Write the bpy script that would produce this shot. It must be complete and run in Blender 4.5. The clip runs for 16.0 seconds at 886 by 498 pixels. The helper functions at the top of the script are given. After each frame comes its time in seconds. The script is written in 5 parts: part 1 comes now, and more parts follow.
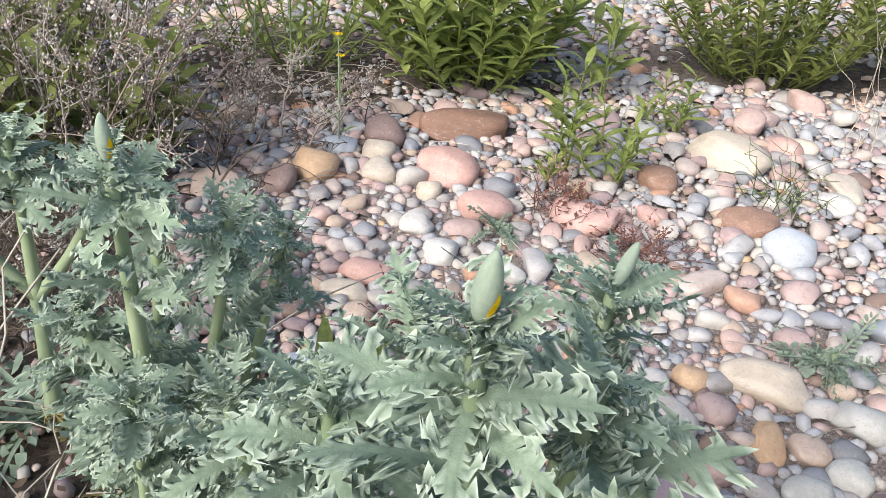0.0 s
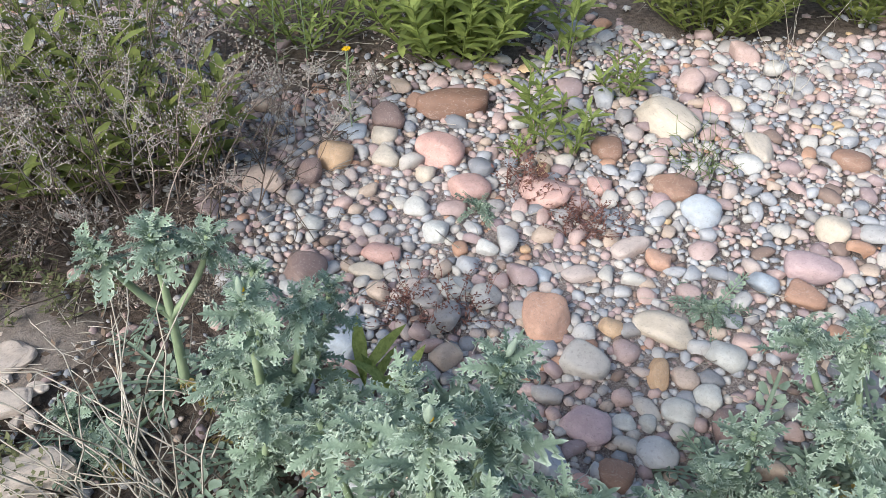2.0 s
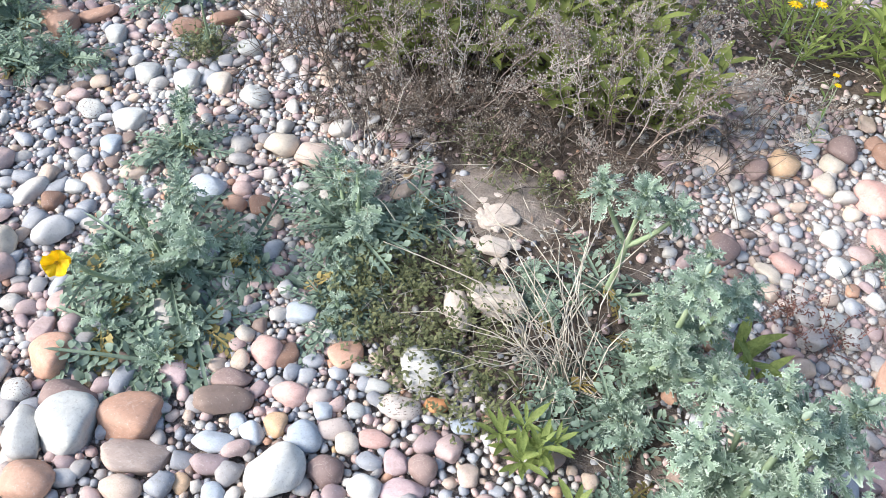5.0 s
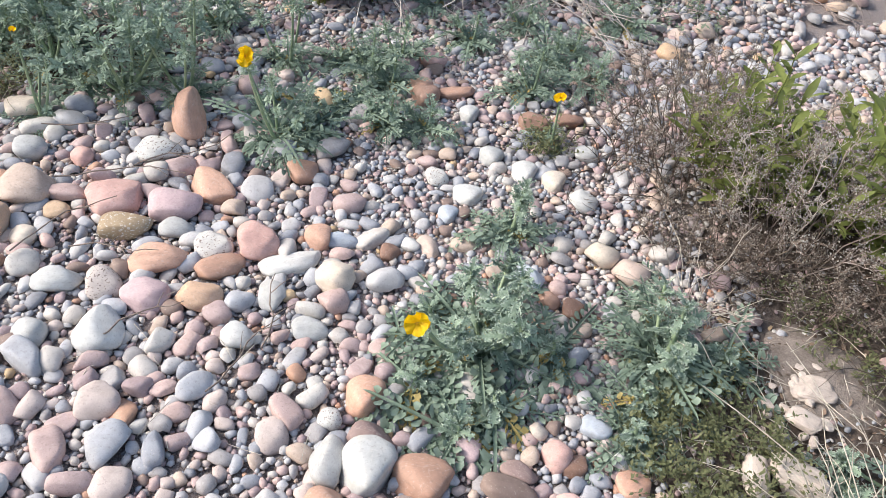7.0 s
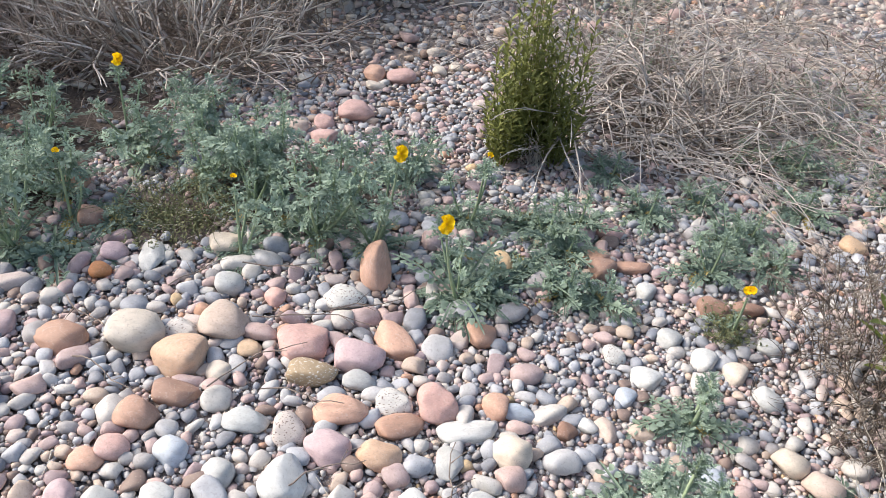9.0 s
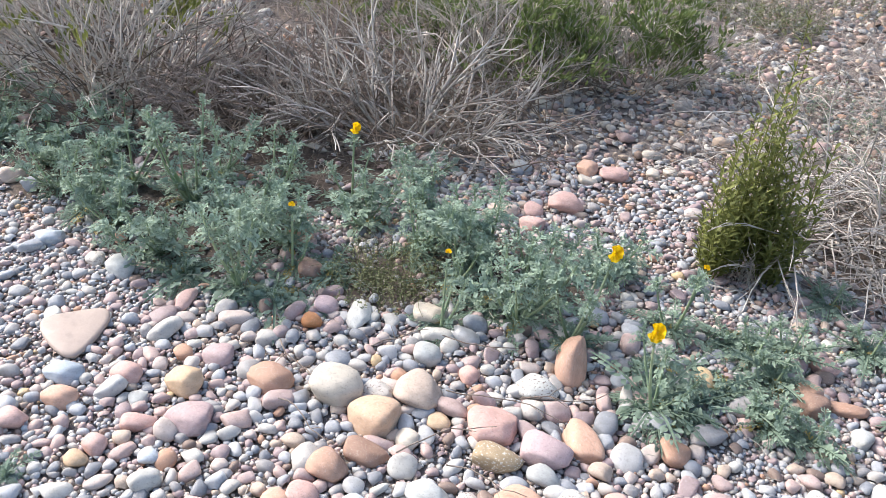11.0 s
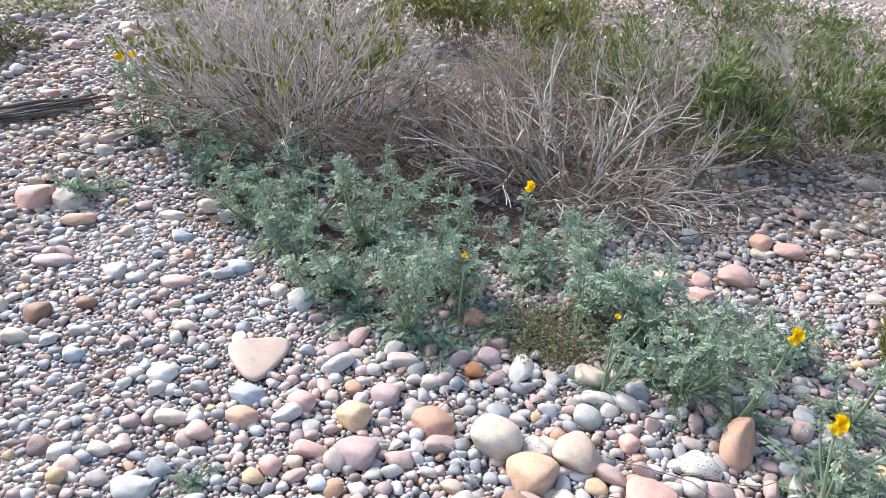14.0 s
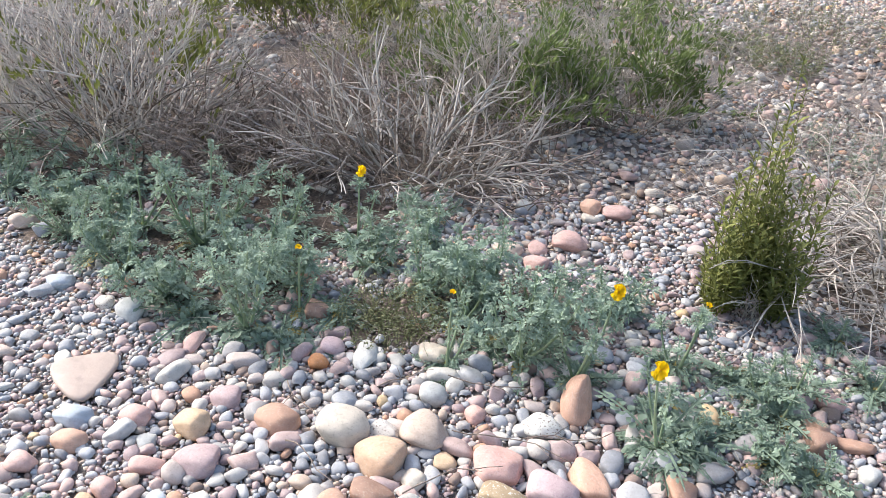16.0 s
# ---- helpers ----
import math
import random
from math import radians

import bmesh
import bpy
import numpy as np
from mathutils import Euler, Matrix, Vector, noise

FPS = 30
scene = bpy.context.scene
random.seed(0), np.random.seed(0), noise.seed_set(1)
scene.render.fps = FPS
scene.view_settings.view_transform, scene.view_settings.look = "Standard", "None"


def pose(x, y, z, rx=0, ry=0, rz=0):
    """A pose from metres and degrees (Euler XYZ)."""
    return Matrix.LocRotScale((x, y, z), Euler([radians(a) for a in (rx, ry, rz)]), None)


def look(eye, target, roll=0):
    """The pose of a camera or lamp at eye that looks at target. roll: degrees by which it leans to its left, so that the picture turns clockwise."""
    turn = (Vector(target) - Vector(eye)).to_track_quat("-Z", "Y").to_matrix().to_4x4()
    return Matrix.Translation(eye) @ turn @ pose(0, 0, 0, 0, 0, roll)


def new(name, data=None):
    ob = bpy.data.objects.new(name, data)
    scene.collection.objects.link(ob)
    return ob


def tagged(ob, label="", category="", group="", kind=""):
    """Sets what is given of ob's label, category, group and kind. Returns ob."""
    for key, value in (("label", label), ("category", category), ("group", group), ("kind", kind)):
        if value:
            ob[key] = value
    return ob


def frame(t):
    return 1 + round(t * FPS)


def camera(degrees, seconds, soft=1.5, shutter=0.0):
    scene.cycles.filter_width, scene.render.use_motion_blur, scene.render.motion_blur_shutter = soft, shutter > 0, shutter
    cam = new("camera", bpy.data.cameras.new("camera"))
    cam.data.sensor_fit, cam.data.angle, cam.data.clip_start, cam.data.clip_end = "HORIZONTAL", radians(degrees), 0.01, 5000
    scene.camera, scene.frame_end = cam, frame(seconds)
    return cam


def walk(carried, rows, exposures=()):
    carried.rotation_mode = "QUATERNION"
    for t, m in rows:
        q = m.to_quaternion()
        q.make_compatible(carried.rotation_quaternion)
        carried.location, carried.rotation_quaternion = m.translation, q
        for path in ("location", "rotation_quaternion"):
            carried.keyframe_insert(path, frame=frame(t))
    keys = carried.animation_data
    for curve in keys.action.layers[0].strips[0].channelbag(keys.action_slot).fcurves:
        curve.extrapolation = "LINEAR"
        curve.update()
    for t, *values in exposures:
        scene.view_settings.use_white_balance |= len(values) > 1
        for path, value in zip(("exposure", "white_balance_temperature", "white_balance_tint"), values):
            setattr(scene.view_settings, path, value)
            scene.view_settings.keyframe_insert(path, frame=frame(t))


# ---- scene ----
cam = camera(57.3, 16.0, 0.6)
PATH = [
    (0, (0.138, 0.109, 0.573), (0.029, 1.824, -0.451), 4.0),
    (0.5, (0.144, 0.063, 0.652), (-0.033, 1.733, -0.433), 4.4),
    (1, (0.151, 0.009, 0.752), (-0.022, 1.647, -0.381), 4.1),
    (1.5, (0.171, -0.036, 0.85), (0.03, 1.543, -0.369), 2.4),
    (2, (0.181, -0.079, 0.947), (0.058, 1.427, -0.363), 0.2),
    (2.5, (0.181, -0.134, 1.039), (0.006, 1.246, -0.399), -4.8),
    (3, (0.165, -0.204, 1.134), (0.013, 1.153, -0.328), -6.7),
    (3.5, (0.149, -0.252, 1.215), (-0.128, 1.06, -0.268), -6.3),
    (4, (0.154, -0.285, 1.251), (-0.235, 0.969, -0.258), -1.3),
    (4.5, (0.131, -0.315, 1.276), (-0.444, 0.877, -0.224), 1.3),
    (5, (0.084, -0.372, 1.274), (-0.7, 0.694, -0.225), 4.3),
    (5.2, (0.066, -0.402, 1.277), (-0.798, 0.61, -0.216), 4.8),
    (7.3, (-0.106, -0.567, 1.327), (-1.375, 0.186, -0.023), 4.4),
    (7.5, (-0.123, -0.584, 1.335), (-1.428, 0.147, 0.007), 4.0),
    (8, (-0.161, -0.619, 1.355), (-1.559, 0.067, 0.1), 3.4),
    (8.5, (-0.191, -0.656, 1.381), (-1.659, -0.018, 0.181), 3.5),
    (8.7, (-0.207, -0.673, 1.393), (-1.694, -0.033, 0.219), 4.2),
    (10.8, (-0.231, -0.786, 1.406), (-1.93, -0.513, 0.388), 5.7),
    (11, (-0.237, -0.794, 1.409), (-1.946, -0.572, 0.395), 5.5),
    (11.5, (-0.246, -0.818, 1.425), (-1.967, -0.717, 0.41), 4.8),
    (12, (-0.242, -0.845, 1.424), (-1.982, -0.816, 0.437), 4.7),
    (12.5, (-0.225, -0.879, 1.44), (-1.979, -0.951, 0.481), 4.7),
    (13, (-0.209, -0.884, 1.449), (-1.964, -1.085, 0.512), 3.6),
    (13.5, (-0.203, -0.883, 1.445), (-1.97, -1.029, 0.519), 4.6),
    (14, (-0.199, -0.879, 1.439), (-1.965, -1.014, 0.508), 4.9),
    (14.5, (-0.204, -0.89, 1.439), (-1.964, -0.98, 0.494), 5.7),
    (15, (-0.21, -0.865, 1.429), (-1.971, -0.906, 0.483), 5.2),
    (15.5, (-0.213, -0.82, 1.435), (-1.976, -0.75, 0.493), 5.0),
    (16, (-0.213, -0.787, 1.43), (-1.97, -0.587, 0.497), 4.4),
]
EXPOSURES = ((0.0, 0.58, 6480, 8), (1.0, 0.44, 6200, 5), (3.5, 0.50, 6180, 5), (5.0, 0.90, 6150, 6), (8.0, 0.61, 6600, 9), (11.0, 0.98, 6350, 7), (16.0, 1.01, 6400, 7))
walk(cam, [(t, look(eye, target, roll)) for t, eye, target, roll in PATH], EXPOSURES)

# ---- light: bright haze, a soft sun from behind and to the sea side ----
SUN_ELEVATION, SUN_AZIMUTH = 38.0, 215.0
world = bpy.data.worlds.new("sky")
scene.world = world
world.use_nodes = True
wn = world.node_tree.nodes
sky = wn.new("ShaderNodeTexSky")
sky.sky_type = "NISHITA"
sky.sun_disc = False
sky.sun_elevation = radians(SUN_ELEVATION)
sky.sun_rotation = radians(SUN_AZIMUTH)
sky.dust_density = 3.0
sky.air_density = 1.0
sky.ozone_density = 0.6
world.node_tree.links.new(sky.outputs[0], wn["Background"].inputs[0])
wn["Background"].inputs[1].default_value = 0.15
sun = new("sun", bpy.data.lights.new("sun", "SUN"))
sun.data.energy = 2.55
sun.data.angle = radians(22)
sun.data.color = (1.0, 0.965, 0.95)
_a, _e = radians(SUN_AZIMUTH), radians(SUN_ELEVATION)
_towards = Vector((math.sin(_a) * math.cos(_e), math.cos(_a) * math.cos(_e), math.sin(_e)))
sun.matrix_world = look(_towards * 20, (0, 0, 0))


# ---- materials ----
def shader(name):
    m = bpy.data.materials.new(name)
    m.use_nodes = True
    nt = m.node_tree
    return m, nt, nt.nodes["Principled BSDF"]


def node(nt, kind, **values):
    n = nt.nodes.new(kind)
    for key, value in values.items():
        n.inputs[key].default_value = value
    return n


def ramp(nt, source, stops, constant=False):
    r = nt.nodes.new("ShaderNodeValToRGB")
    r.color_ramp.interpolation = "CONSTANT" if constant else "LINEAR"
    while len(r.color_ramp.elements) < len(stops):
        r.color_ramp.elements.new(0.5)
    for e, (at, c) in zip(r.color_ramp.elements, stops):
        e.position = at
        e.color = (*c, 1)
    nt.links.new(source, r.inputs[0])
    return r.outputs[0]


def blend(nt, a, b, fac, kind="MIX"):
    m = nt.nodes.new("ShaderNodeMix")
    m.data_type = "RGBA"
    m.blend_type = kind
    for socket, value in ((m.inputs[0], fac), (m.inputs[6], a), (m.inputs[7], b)):
        if isinstance(value, (int, float)):
            socket.default_value = value
        elif isinstance(value, tuple):
            socket.default_value = (*value, 1)
        else:
            nt.links.new(value, socket)
    return m.outputs[2]


def relief(nt, bsdf, height, strength, distance):
    b = node(nt, "ShaderNodeBump", Strength=strength, Distance=distance)
    nt.links.new(height, b.inputs["Height"])
    nt.links.new(b.outputs[0], bsdf.inputs["Normal"])


def noise_out(nt, coord, scale, detail=4.0, rough=0.6):
    n = node(nt, "ShaderNodeTexNoise", Scale=scale, Detail=detail, Roughness=rough)
    nt.links.new(coord, n.inputs["Vector"])
    return n.outputs["Fac"]


def stone_shader(name, stops, island=False, speckle=None):
    """Sea-worn stone: one tone a stone, soft mottling, fine grain, a few veins."""
    m, nt, b = shader(name)
    co = nt.nodes.new("ShaderNodeTexCoord").outputs["Object"]
    if island:
        pick = nt.nodes.new("ShaderNodeNewGeometry").outputs["Random Per Island"]
    else:
        pick = nt.nodes.new("ShaderNodeObjectInfo").outputs["Random"]
    base = ramp(nt, pick, stops, constant=island)
    big = noise_out(nt, co, 38.0 if island else 2.2, 3)
    fine = noise_out(nt, co, 420.0 if island else 26.0, 3, 0.7)
    shade = ramp(nt, big, [(0.3, (0.86, 0.84, 0.82)), (0.7, (1.12, 1.11, 1.10))])
    base = blend(nt, base, shade, 1.0, "MULTIPLY")
    grain = ramp(nt, fine, [(0.3, (0.78, 0.78, 0.78)), (0.75, (1.14, 1.14, 1.14))])
    base = blend(nt, base, grain, 0.4, "MULTIPLY")
    spots = noise_out(nt, co, 190.0 if island else 11.0, 2, 0.5)
    pits = ramp(nt, spots, [(0.33, (0.28, 0.28, 0.28)), (0.40, (0, 0, 0)), (0.64, (0, 0, 0)), (0.70, (0.25, 0.25, 0.25))])
    tone = ramp(nt, spots, [(0.45, (0.17, 0.14, 0.125)), (0.55, (0.62, 0.58, 0.53))])
    base = blend(nt, base, tone, pits)
    if speckle:
        v = node(nt, "ShaderNodeTexNoise", Scale=9.0, Detail=2.0)
        nt.links.new(co, v.inputs["Vector"])
        mask = ramp(nt, v.outputs["Fac"], [(0.60, (0, 0, 0)), (0.64, (1, 1, 1))])
        base = blend(nt, base, speckle, mask)
    elif not island:
        v = node(nt, "ShaderNodeTexNoise", Scale=1.1, Detail=2.0, Distortion=1.2)
        nt.links.new(co, v.inputs["Vector"])
        mask = ramp(nt, v.outputs["Fac"], [(0.49, (0, 0, 0)), (0.5, (0.2, 0.2, 0.2)), (0.51, (0, 0, 0))])
        base = blend(nt, base, (0.72, 0.66, 0.60), mask)
    nt.links.new(base, b.inputs["Base Color"])
    b.inputs["Roughness"].default_value = 0.62
    b.inputs["Specular IOR Level"].default_value = 0.35
    relief(nt, b, fine, 0.13, 0.0012 if island else 0.016)
    return m


STONE_TONES = {
    "brown": ((0.250, 0.146, 0.104), (0.333, 0.208, 0.156)), "umber": ((0.208, 0.146, 0.136), (0.292, 0.208, 0.188)),
    "ochre": ((0.563, 0.375, 0.229), (0.575, 0.411, 0.273)), "tan": ((0.488, 0.386, 0.318), (0.575, 0.455, 0.390)),
    "pink": ((0.567, 0.352, 0.306), (0.575, 0.383, 0.344)), "salmon": ((0.575, 0.340, 0.245), (0.575, 0.363, 0.269)),
    "cream": ((0.575, 0.498, 0.408), (0.575, 0.508, 0.431)), "white": ((0.575, 0.575, 0.552), (0.575, 0.561, 0.534)),
    "mauve": ((0.432, 0.318, 0.318), (0.533, 0.397, 0.408)), "blue": ((0.375, 0.419, 0.476), (0.496, 0.530, 0.575)),
    "grey": ((0.408, 0.408, 0.397), (0.533, 0.533, 0.511)), "terracotta": ((0.410, 0.245, 0.175), (0.495, 0.310, 0.230)),
    "orange": ((0.563, 0.246, 0.102), (0.575, 0.278, 0.125)), "speckle": ((0.575, 0.495, 0.446), (0.575, 0.575, 0.543)),
    "apricot": ((0.575, 0.379, 0.254), (0.575, 0.395, 0.279)), "dapple": ((0.330, 0.245, 0.150), (0.370, 0.280, 0.180)),
    "rose": ((0.425, 0.335, 0.290), (0.455, 0.362, 0.318)), "magpie": ((0.030, 0.030, 0.034), (0.040, 0.040, 0.045)),
}
STONE_MATERIALS = {c: stone_shader("stone " + c, [(0.0, a), (1.0, b)], speckle={"speckle": (0.16, 0.11, 0.09), "dapple": (0.60, 0.57, 0.52), "magpie": (0.66, 0.66, 0.66)}.get(c))
                   for c, (a, b) in STONE_TONES.items()}
PEBBLE_STOPS = [(0.0, (0.310, 0.321, 0.351)), (0.10, (0.421, 0.427, 0.450)), (0.20, (0.353, 0.334, 0.330)), (0.28, (0.473, 0.461, 0.458)),
                (0.37, (0.510, 0.474, 0.440)), (0.45, (0.510, 0.487, 0.455)), (0.52, (0.447, 0.338, 0.322)), (0.61, (0.510, 0.376, 0.344)),
                (0.69, (0.361, 0.275, 0.276)), (0.76, (0.490, 0.389, 0.318)), (0.82, (0.249, 0.182, 0.153)), (0.86, (0.249, 0.254, 0.276)),
                (0.90, (0.510, 0.429, 0.394)), (0.972, (0.464, 0.279, 0.194)), (0.989, (0.510, 0.372, 0.221))]
PEBBLES = stone_shader("pebbles", PEBBLE_STOPS, island=True)
FAR_PEBBLES = stone_shader("sandy pebbles", [(at, (r * 1.03, g * 0.99, b * 0.92)) for at, (r, g, b) in PEBBLE_STOPS], island=True)


def ground_shader():
    m, nt, b = shader("grit and sandy soil")
    co = nt.nodes.new("ShaderNodeTexCoord").outputs["Object"]
    grains = noise_out(nt, co, 260.0, 5, 0.75)
    lumps = noise_out(nt, co, 75.0, 4, 0.6)
    grit = ramp(nt, grains, [(0.28, (0.07, 0.06, 0.056)), (0.42, (0.20, 0.175, 0.165)), (0.5, (0.28, 0.22, 0.195)), (0.58, (0.35, 0.325, 0.31)), (0.72, (0.50, 0.48, 0.46))])
    soil = ramp(nt, lumps, [(0.3, (0.06, 0.046, 0.037)), (0.7, (0.20, 0.158, 0.13))])
    at = nt.nodes.new("ShaderNodeAttribute")
    at.attribute_name = "soil"
    patch = at.outputs["Fac"]
    col = blend(nt, grit, soil, patch)
    nt.links.new(col, b.inputs["Base Color"])
    b.inputs["Roughness"].default_value = 0.95
    b.inputs["Specular IOR Level"].default_value = 0.1
    relief(nt, b, blend(nt, grains, lumps, 0.5), 1.0, 0.008)
    return m


GROUND = ground_shader()


def sandy_shader():
    m, nt, b = shader("pale dry earth")
    co = nt.nodes.new("ShaderNodeTexCoord").outputs["Object"]
    grains, lumps = noise_out(nt, co, 240.0, 5, 0.75), noise_out(nt, co, 30.0, 4, 0.6)
    col = ramp(nt, lumps, [(0.3, (0.17, 0.135, 0.11)), (0.7, (0.36, 0.30, 0.255))])
    nt.links.new(blend(nt, col, ramp(nt, grains, [(0.3, (0.7, 0.7, 0.7)), (0.7, (1.2, 1.2, 1.2))]), 1.0, "MULTIPLY"), b.inputs["Base Color"])
    b.inputs["Roughness"].default_value = 0.95
    relief(nt, b, grains, 0.8, 0.006)
    return m


SANDY = sandy_shader()


def plant_shader(name, dark, light, rim=None, through_light=0.25, scale=60.0, rough=0.6, obj=True):
    """Leaf or petal: tone varies by piece and along it; some light passes through."""
    m, nt, b = shader(name)
    co = nt.nodes.new("ShaderNodeTexCoord").outputs["Object"]
    n1 = noise_out(nt, co, scale, 3)
    col = ramp(nt, n1, [(0.3, dark), (0.7, light)])
    if obj:
        r = nt.nodes.new("ShaderNodeObjectInfo").outputs["Random"]
    else:
        r = nt.nodes.new("ShaderNodeNewGeometry").outputs["Random Per Island"]
    col = blend(nt, col, ramp(nt, r, [(0.0, (0.72, 0.74, 0.72)), (1.0, (1.2, 1.18, 1.12))]), 1.0, "MULTIPLY")
    if rim:
        at = nt.nodes.new("ShaderNodeAttribute")
        at.attribute_name = "rim"
        col = blend(nt, col, rim, at.outputs["Fac"])
    nt.links.new(col, b.inputs["Base Color"])
    b.inputs["Roughness"].default_value = rough
    b.inputs["Specular IOR Level"].default_value = 0.3
    relief(nt, b, noise_out(nt, co, scale * 6, 2), 0.25, 0.002)
    tr = nt.nodes.new("ShaderNodeBsdfTranslucent")
    nt.links.new(col, tr.inputs["Color"])
    mix = nt.nodes.new("ShaderNodeMixShader")
    mix.inputs[0].default_value = through_light
    nt.links.new(b.outputs[0], mix.inputs[1])
    nt.links.new(tr.outputs[0], mix.inputs[2])
    nt.links.new(mix.outputs[0], nt.nodes["Material Output"].inputs[0])
    return m


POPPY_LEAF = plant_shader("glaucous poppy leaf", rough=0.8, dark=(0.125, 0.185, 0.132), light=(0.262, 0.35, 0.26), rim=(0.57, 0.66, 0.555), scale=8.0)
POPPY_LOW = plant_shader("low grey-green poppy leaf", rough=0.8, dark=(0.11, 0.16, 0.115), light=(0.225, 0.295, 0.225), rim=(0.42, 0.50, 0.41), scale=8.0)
POPPY_OLD = plant_shader("withered poppy leaf", (0.32, 0.25, 0.09), (0.48, 0.38, 0.15), scale=8.0)
POPPY_STEM = plant_shader("pale green poppy stem", (0.22, 0.29, 0.17), (0.33, 0.40, 0.27), through_light=0.05, scale=20.0)
PETAL = plant_shader("yellow petal", (0.86, 0.50, 0.0), (0.95, 0.68, 0.01), through_light=0.35, scale=9.0)
ANTHER = plant_shader("yellow anthers", (0.70, 0.42, 0.02), (0.85, 0.55, 0.05), through_light=0.1, scale=40.0)
LANCE = plant_shader("green lance leaf", (0.16, 0.21, 0.055), (0.34, 0.40, 0.13), through_light=0.3, scale=14.0, obj=False)
HERB_LEAF = plant_shader("olive herb leaf", (0.12, 0.155, 0.04), (0.29, 0.32, 0.10), through_light=0.3, scale=14.0, obj=False)
LANCE_YOUNG = plant_shader("young yellow-green leaf", (0.18, 0.24, 0.06), (0.30, 0.35, 0.12), through_light=0.35, scale=14.0, obj=False)
BUSH_LEAF = plant_shader("dark green bush leaf", (0.10, 0.115, 0.03), (0.29, 0.30, 0.095), through_light=0.25, scale=14.0, obj=False)
TWIG_GREY = plant_shader("bleached dead twig", (0.36, 0.31, 0.28), (0.64, 0.57, 0.52), through_light=0.0, scale=30.0, rough=0.9, obj=False)
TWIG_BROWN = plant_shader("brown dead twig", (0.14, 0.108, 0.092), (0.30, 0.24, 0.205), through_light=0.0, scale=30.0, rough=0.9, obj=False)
# twig brown taken darker to stand for the shade deep inside shrubs
TWIG_SHADED = plant_shader("brown twig darkened for inner shade", (0.07, 0.053, 0.045), (0.175, 0.135, 0.11), through_light=0.0, scale=10.0, rough=0.95, obj=False)
TWIG_PALE = plant_shader("pale bleached branch", (0.34, 0.29, 0.27), (0.66, 0.60, 0.565), through_light=0.0, scale=7.0, rough=0.85, obj=False)
TWIG_DULL = plant_shader("dull purplish-brown twig", (0.23, 0.18, 0.16), (0.43, 0.355, 0.325), through_light=0.0, scale=7.0, rough=0.9, obj=False)
SCRUB_LEAF = plant_shader("bright green scrub leaf", (0.10, 0.14, 0.043), (0.21, 0.25, 0.095), through_light=0.3, scale=5.0, obj=False)
SEED_HEAD = plant_shader("dry grey seed head", (0.31, 0.285, 0.26), (0.52, 0.485, 0.445), through_light=0.05, scale=30.0, rough=0.9, obj=False)
SEED_DULL = plant_shader("dull brown seed head", (0.22, 0.19, 0.165), (0.42, 0.375, 0.335), through_light=0.05, scale=30.0, rough=0.9, obj=False)
STRAW = plant_shader("dry straw", (0.38, 0.34, 0.29), (0.62, 0.57, 0.51), through_light=0.1, scale=20.0, rough=0.7, obj=False)
GRASS = plant_shader("green grass blade", (0.10, 0.16, 0.05), (0.22, 0.28, 0.10), through_light=0.2, scale=20.0, obj=False)
WEED = plant_shader("low brownish weed leaf", (0.105, 0.12, 0.055), (0.23, 0.232, 0.12), through_light=0.2, scale=30.0, obj=False)
POPPY_OLD_GREEN = plant_shader("grey-green weed leaf", (0.14, 0.18, 0.12), (0.26, 0.31, 0.22), through_light=0.2, scale=20.0, obj=False)
LITTER = plant_shader("dead leaf litter", (0.10, 0.07, 0.05), (0.24, 0.17, 0.13), through_light=0.05, scale=30.0, rough=0.9, obj=False)
RED_WEED = plant_shader("reddish weed", (0.16, 0.07, 0.06), (0.26, 0.13, 0.10), through_light=0.1, scale=30.0, obj=False)


def wood_shader(name, dark, light):
    m, nt, b = shader(name)
    co = nt.nodes.new("ShaderNodeTexCoord").outputs["Object"]
    mp = node(nt, "ShaderNodeMapping", Scale=(1.5, 22.0, 22.0))
    nt.links.new(co, mp.inputs["Vector"])
    n1 = noise_out(nt, mp.outputs[0], 2.0, 6, 0.7)
    nt.links.new(ramp(nt, n1, [(0.3, dark), (0.7, light)]), b.inputs["Base Color"])
    b.inputs["Roughness"].default_value = 0.9
    relief(nt, b, n1, 0.8, 0.01)
    return m


DRIFTWOOD = wood_shader("weathered driftwood", (0.07, 0.06, 0.052), (0.22, 0.19, 0.17))
PALE_SOIL = stone_shader("pale crumbly marl", [(0.0, (0.50, 0.42, 0.36)), (1.0, (0.64, 0.56, 0.49))])


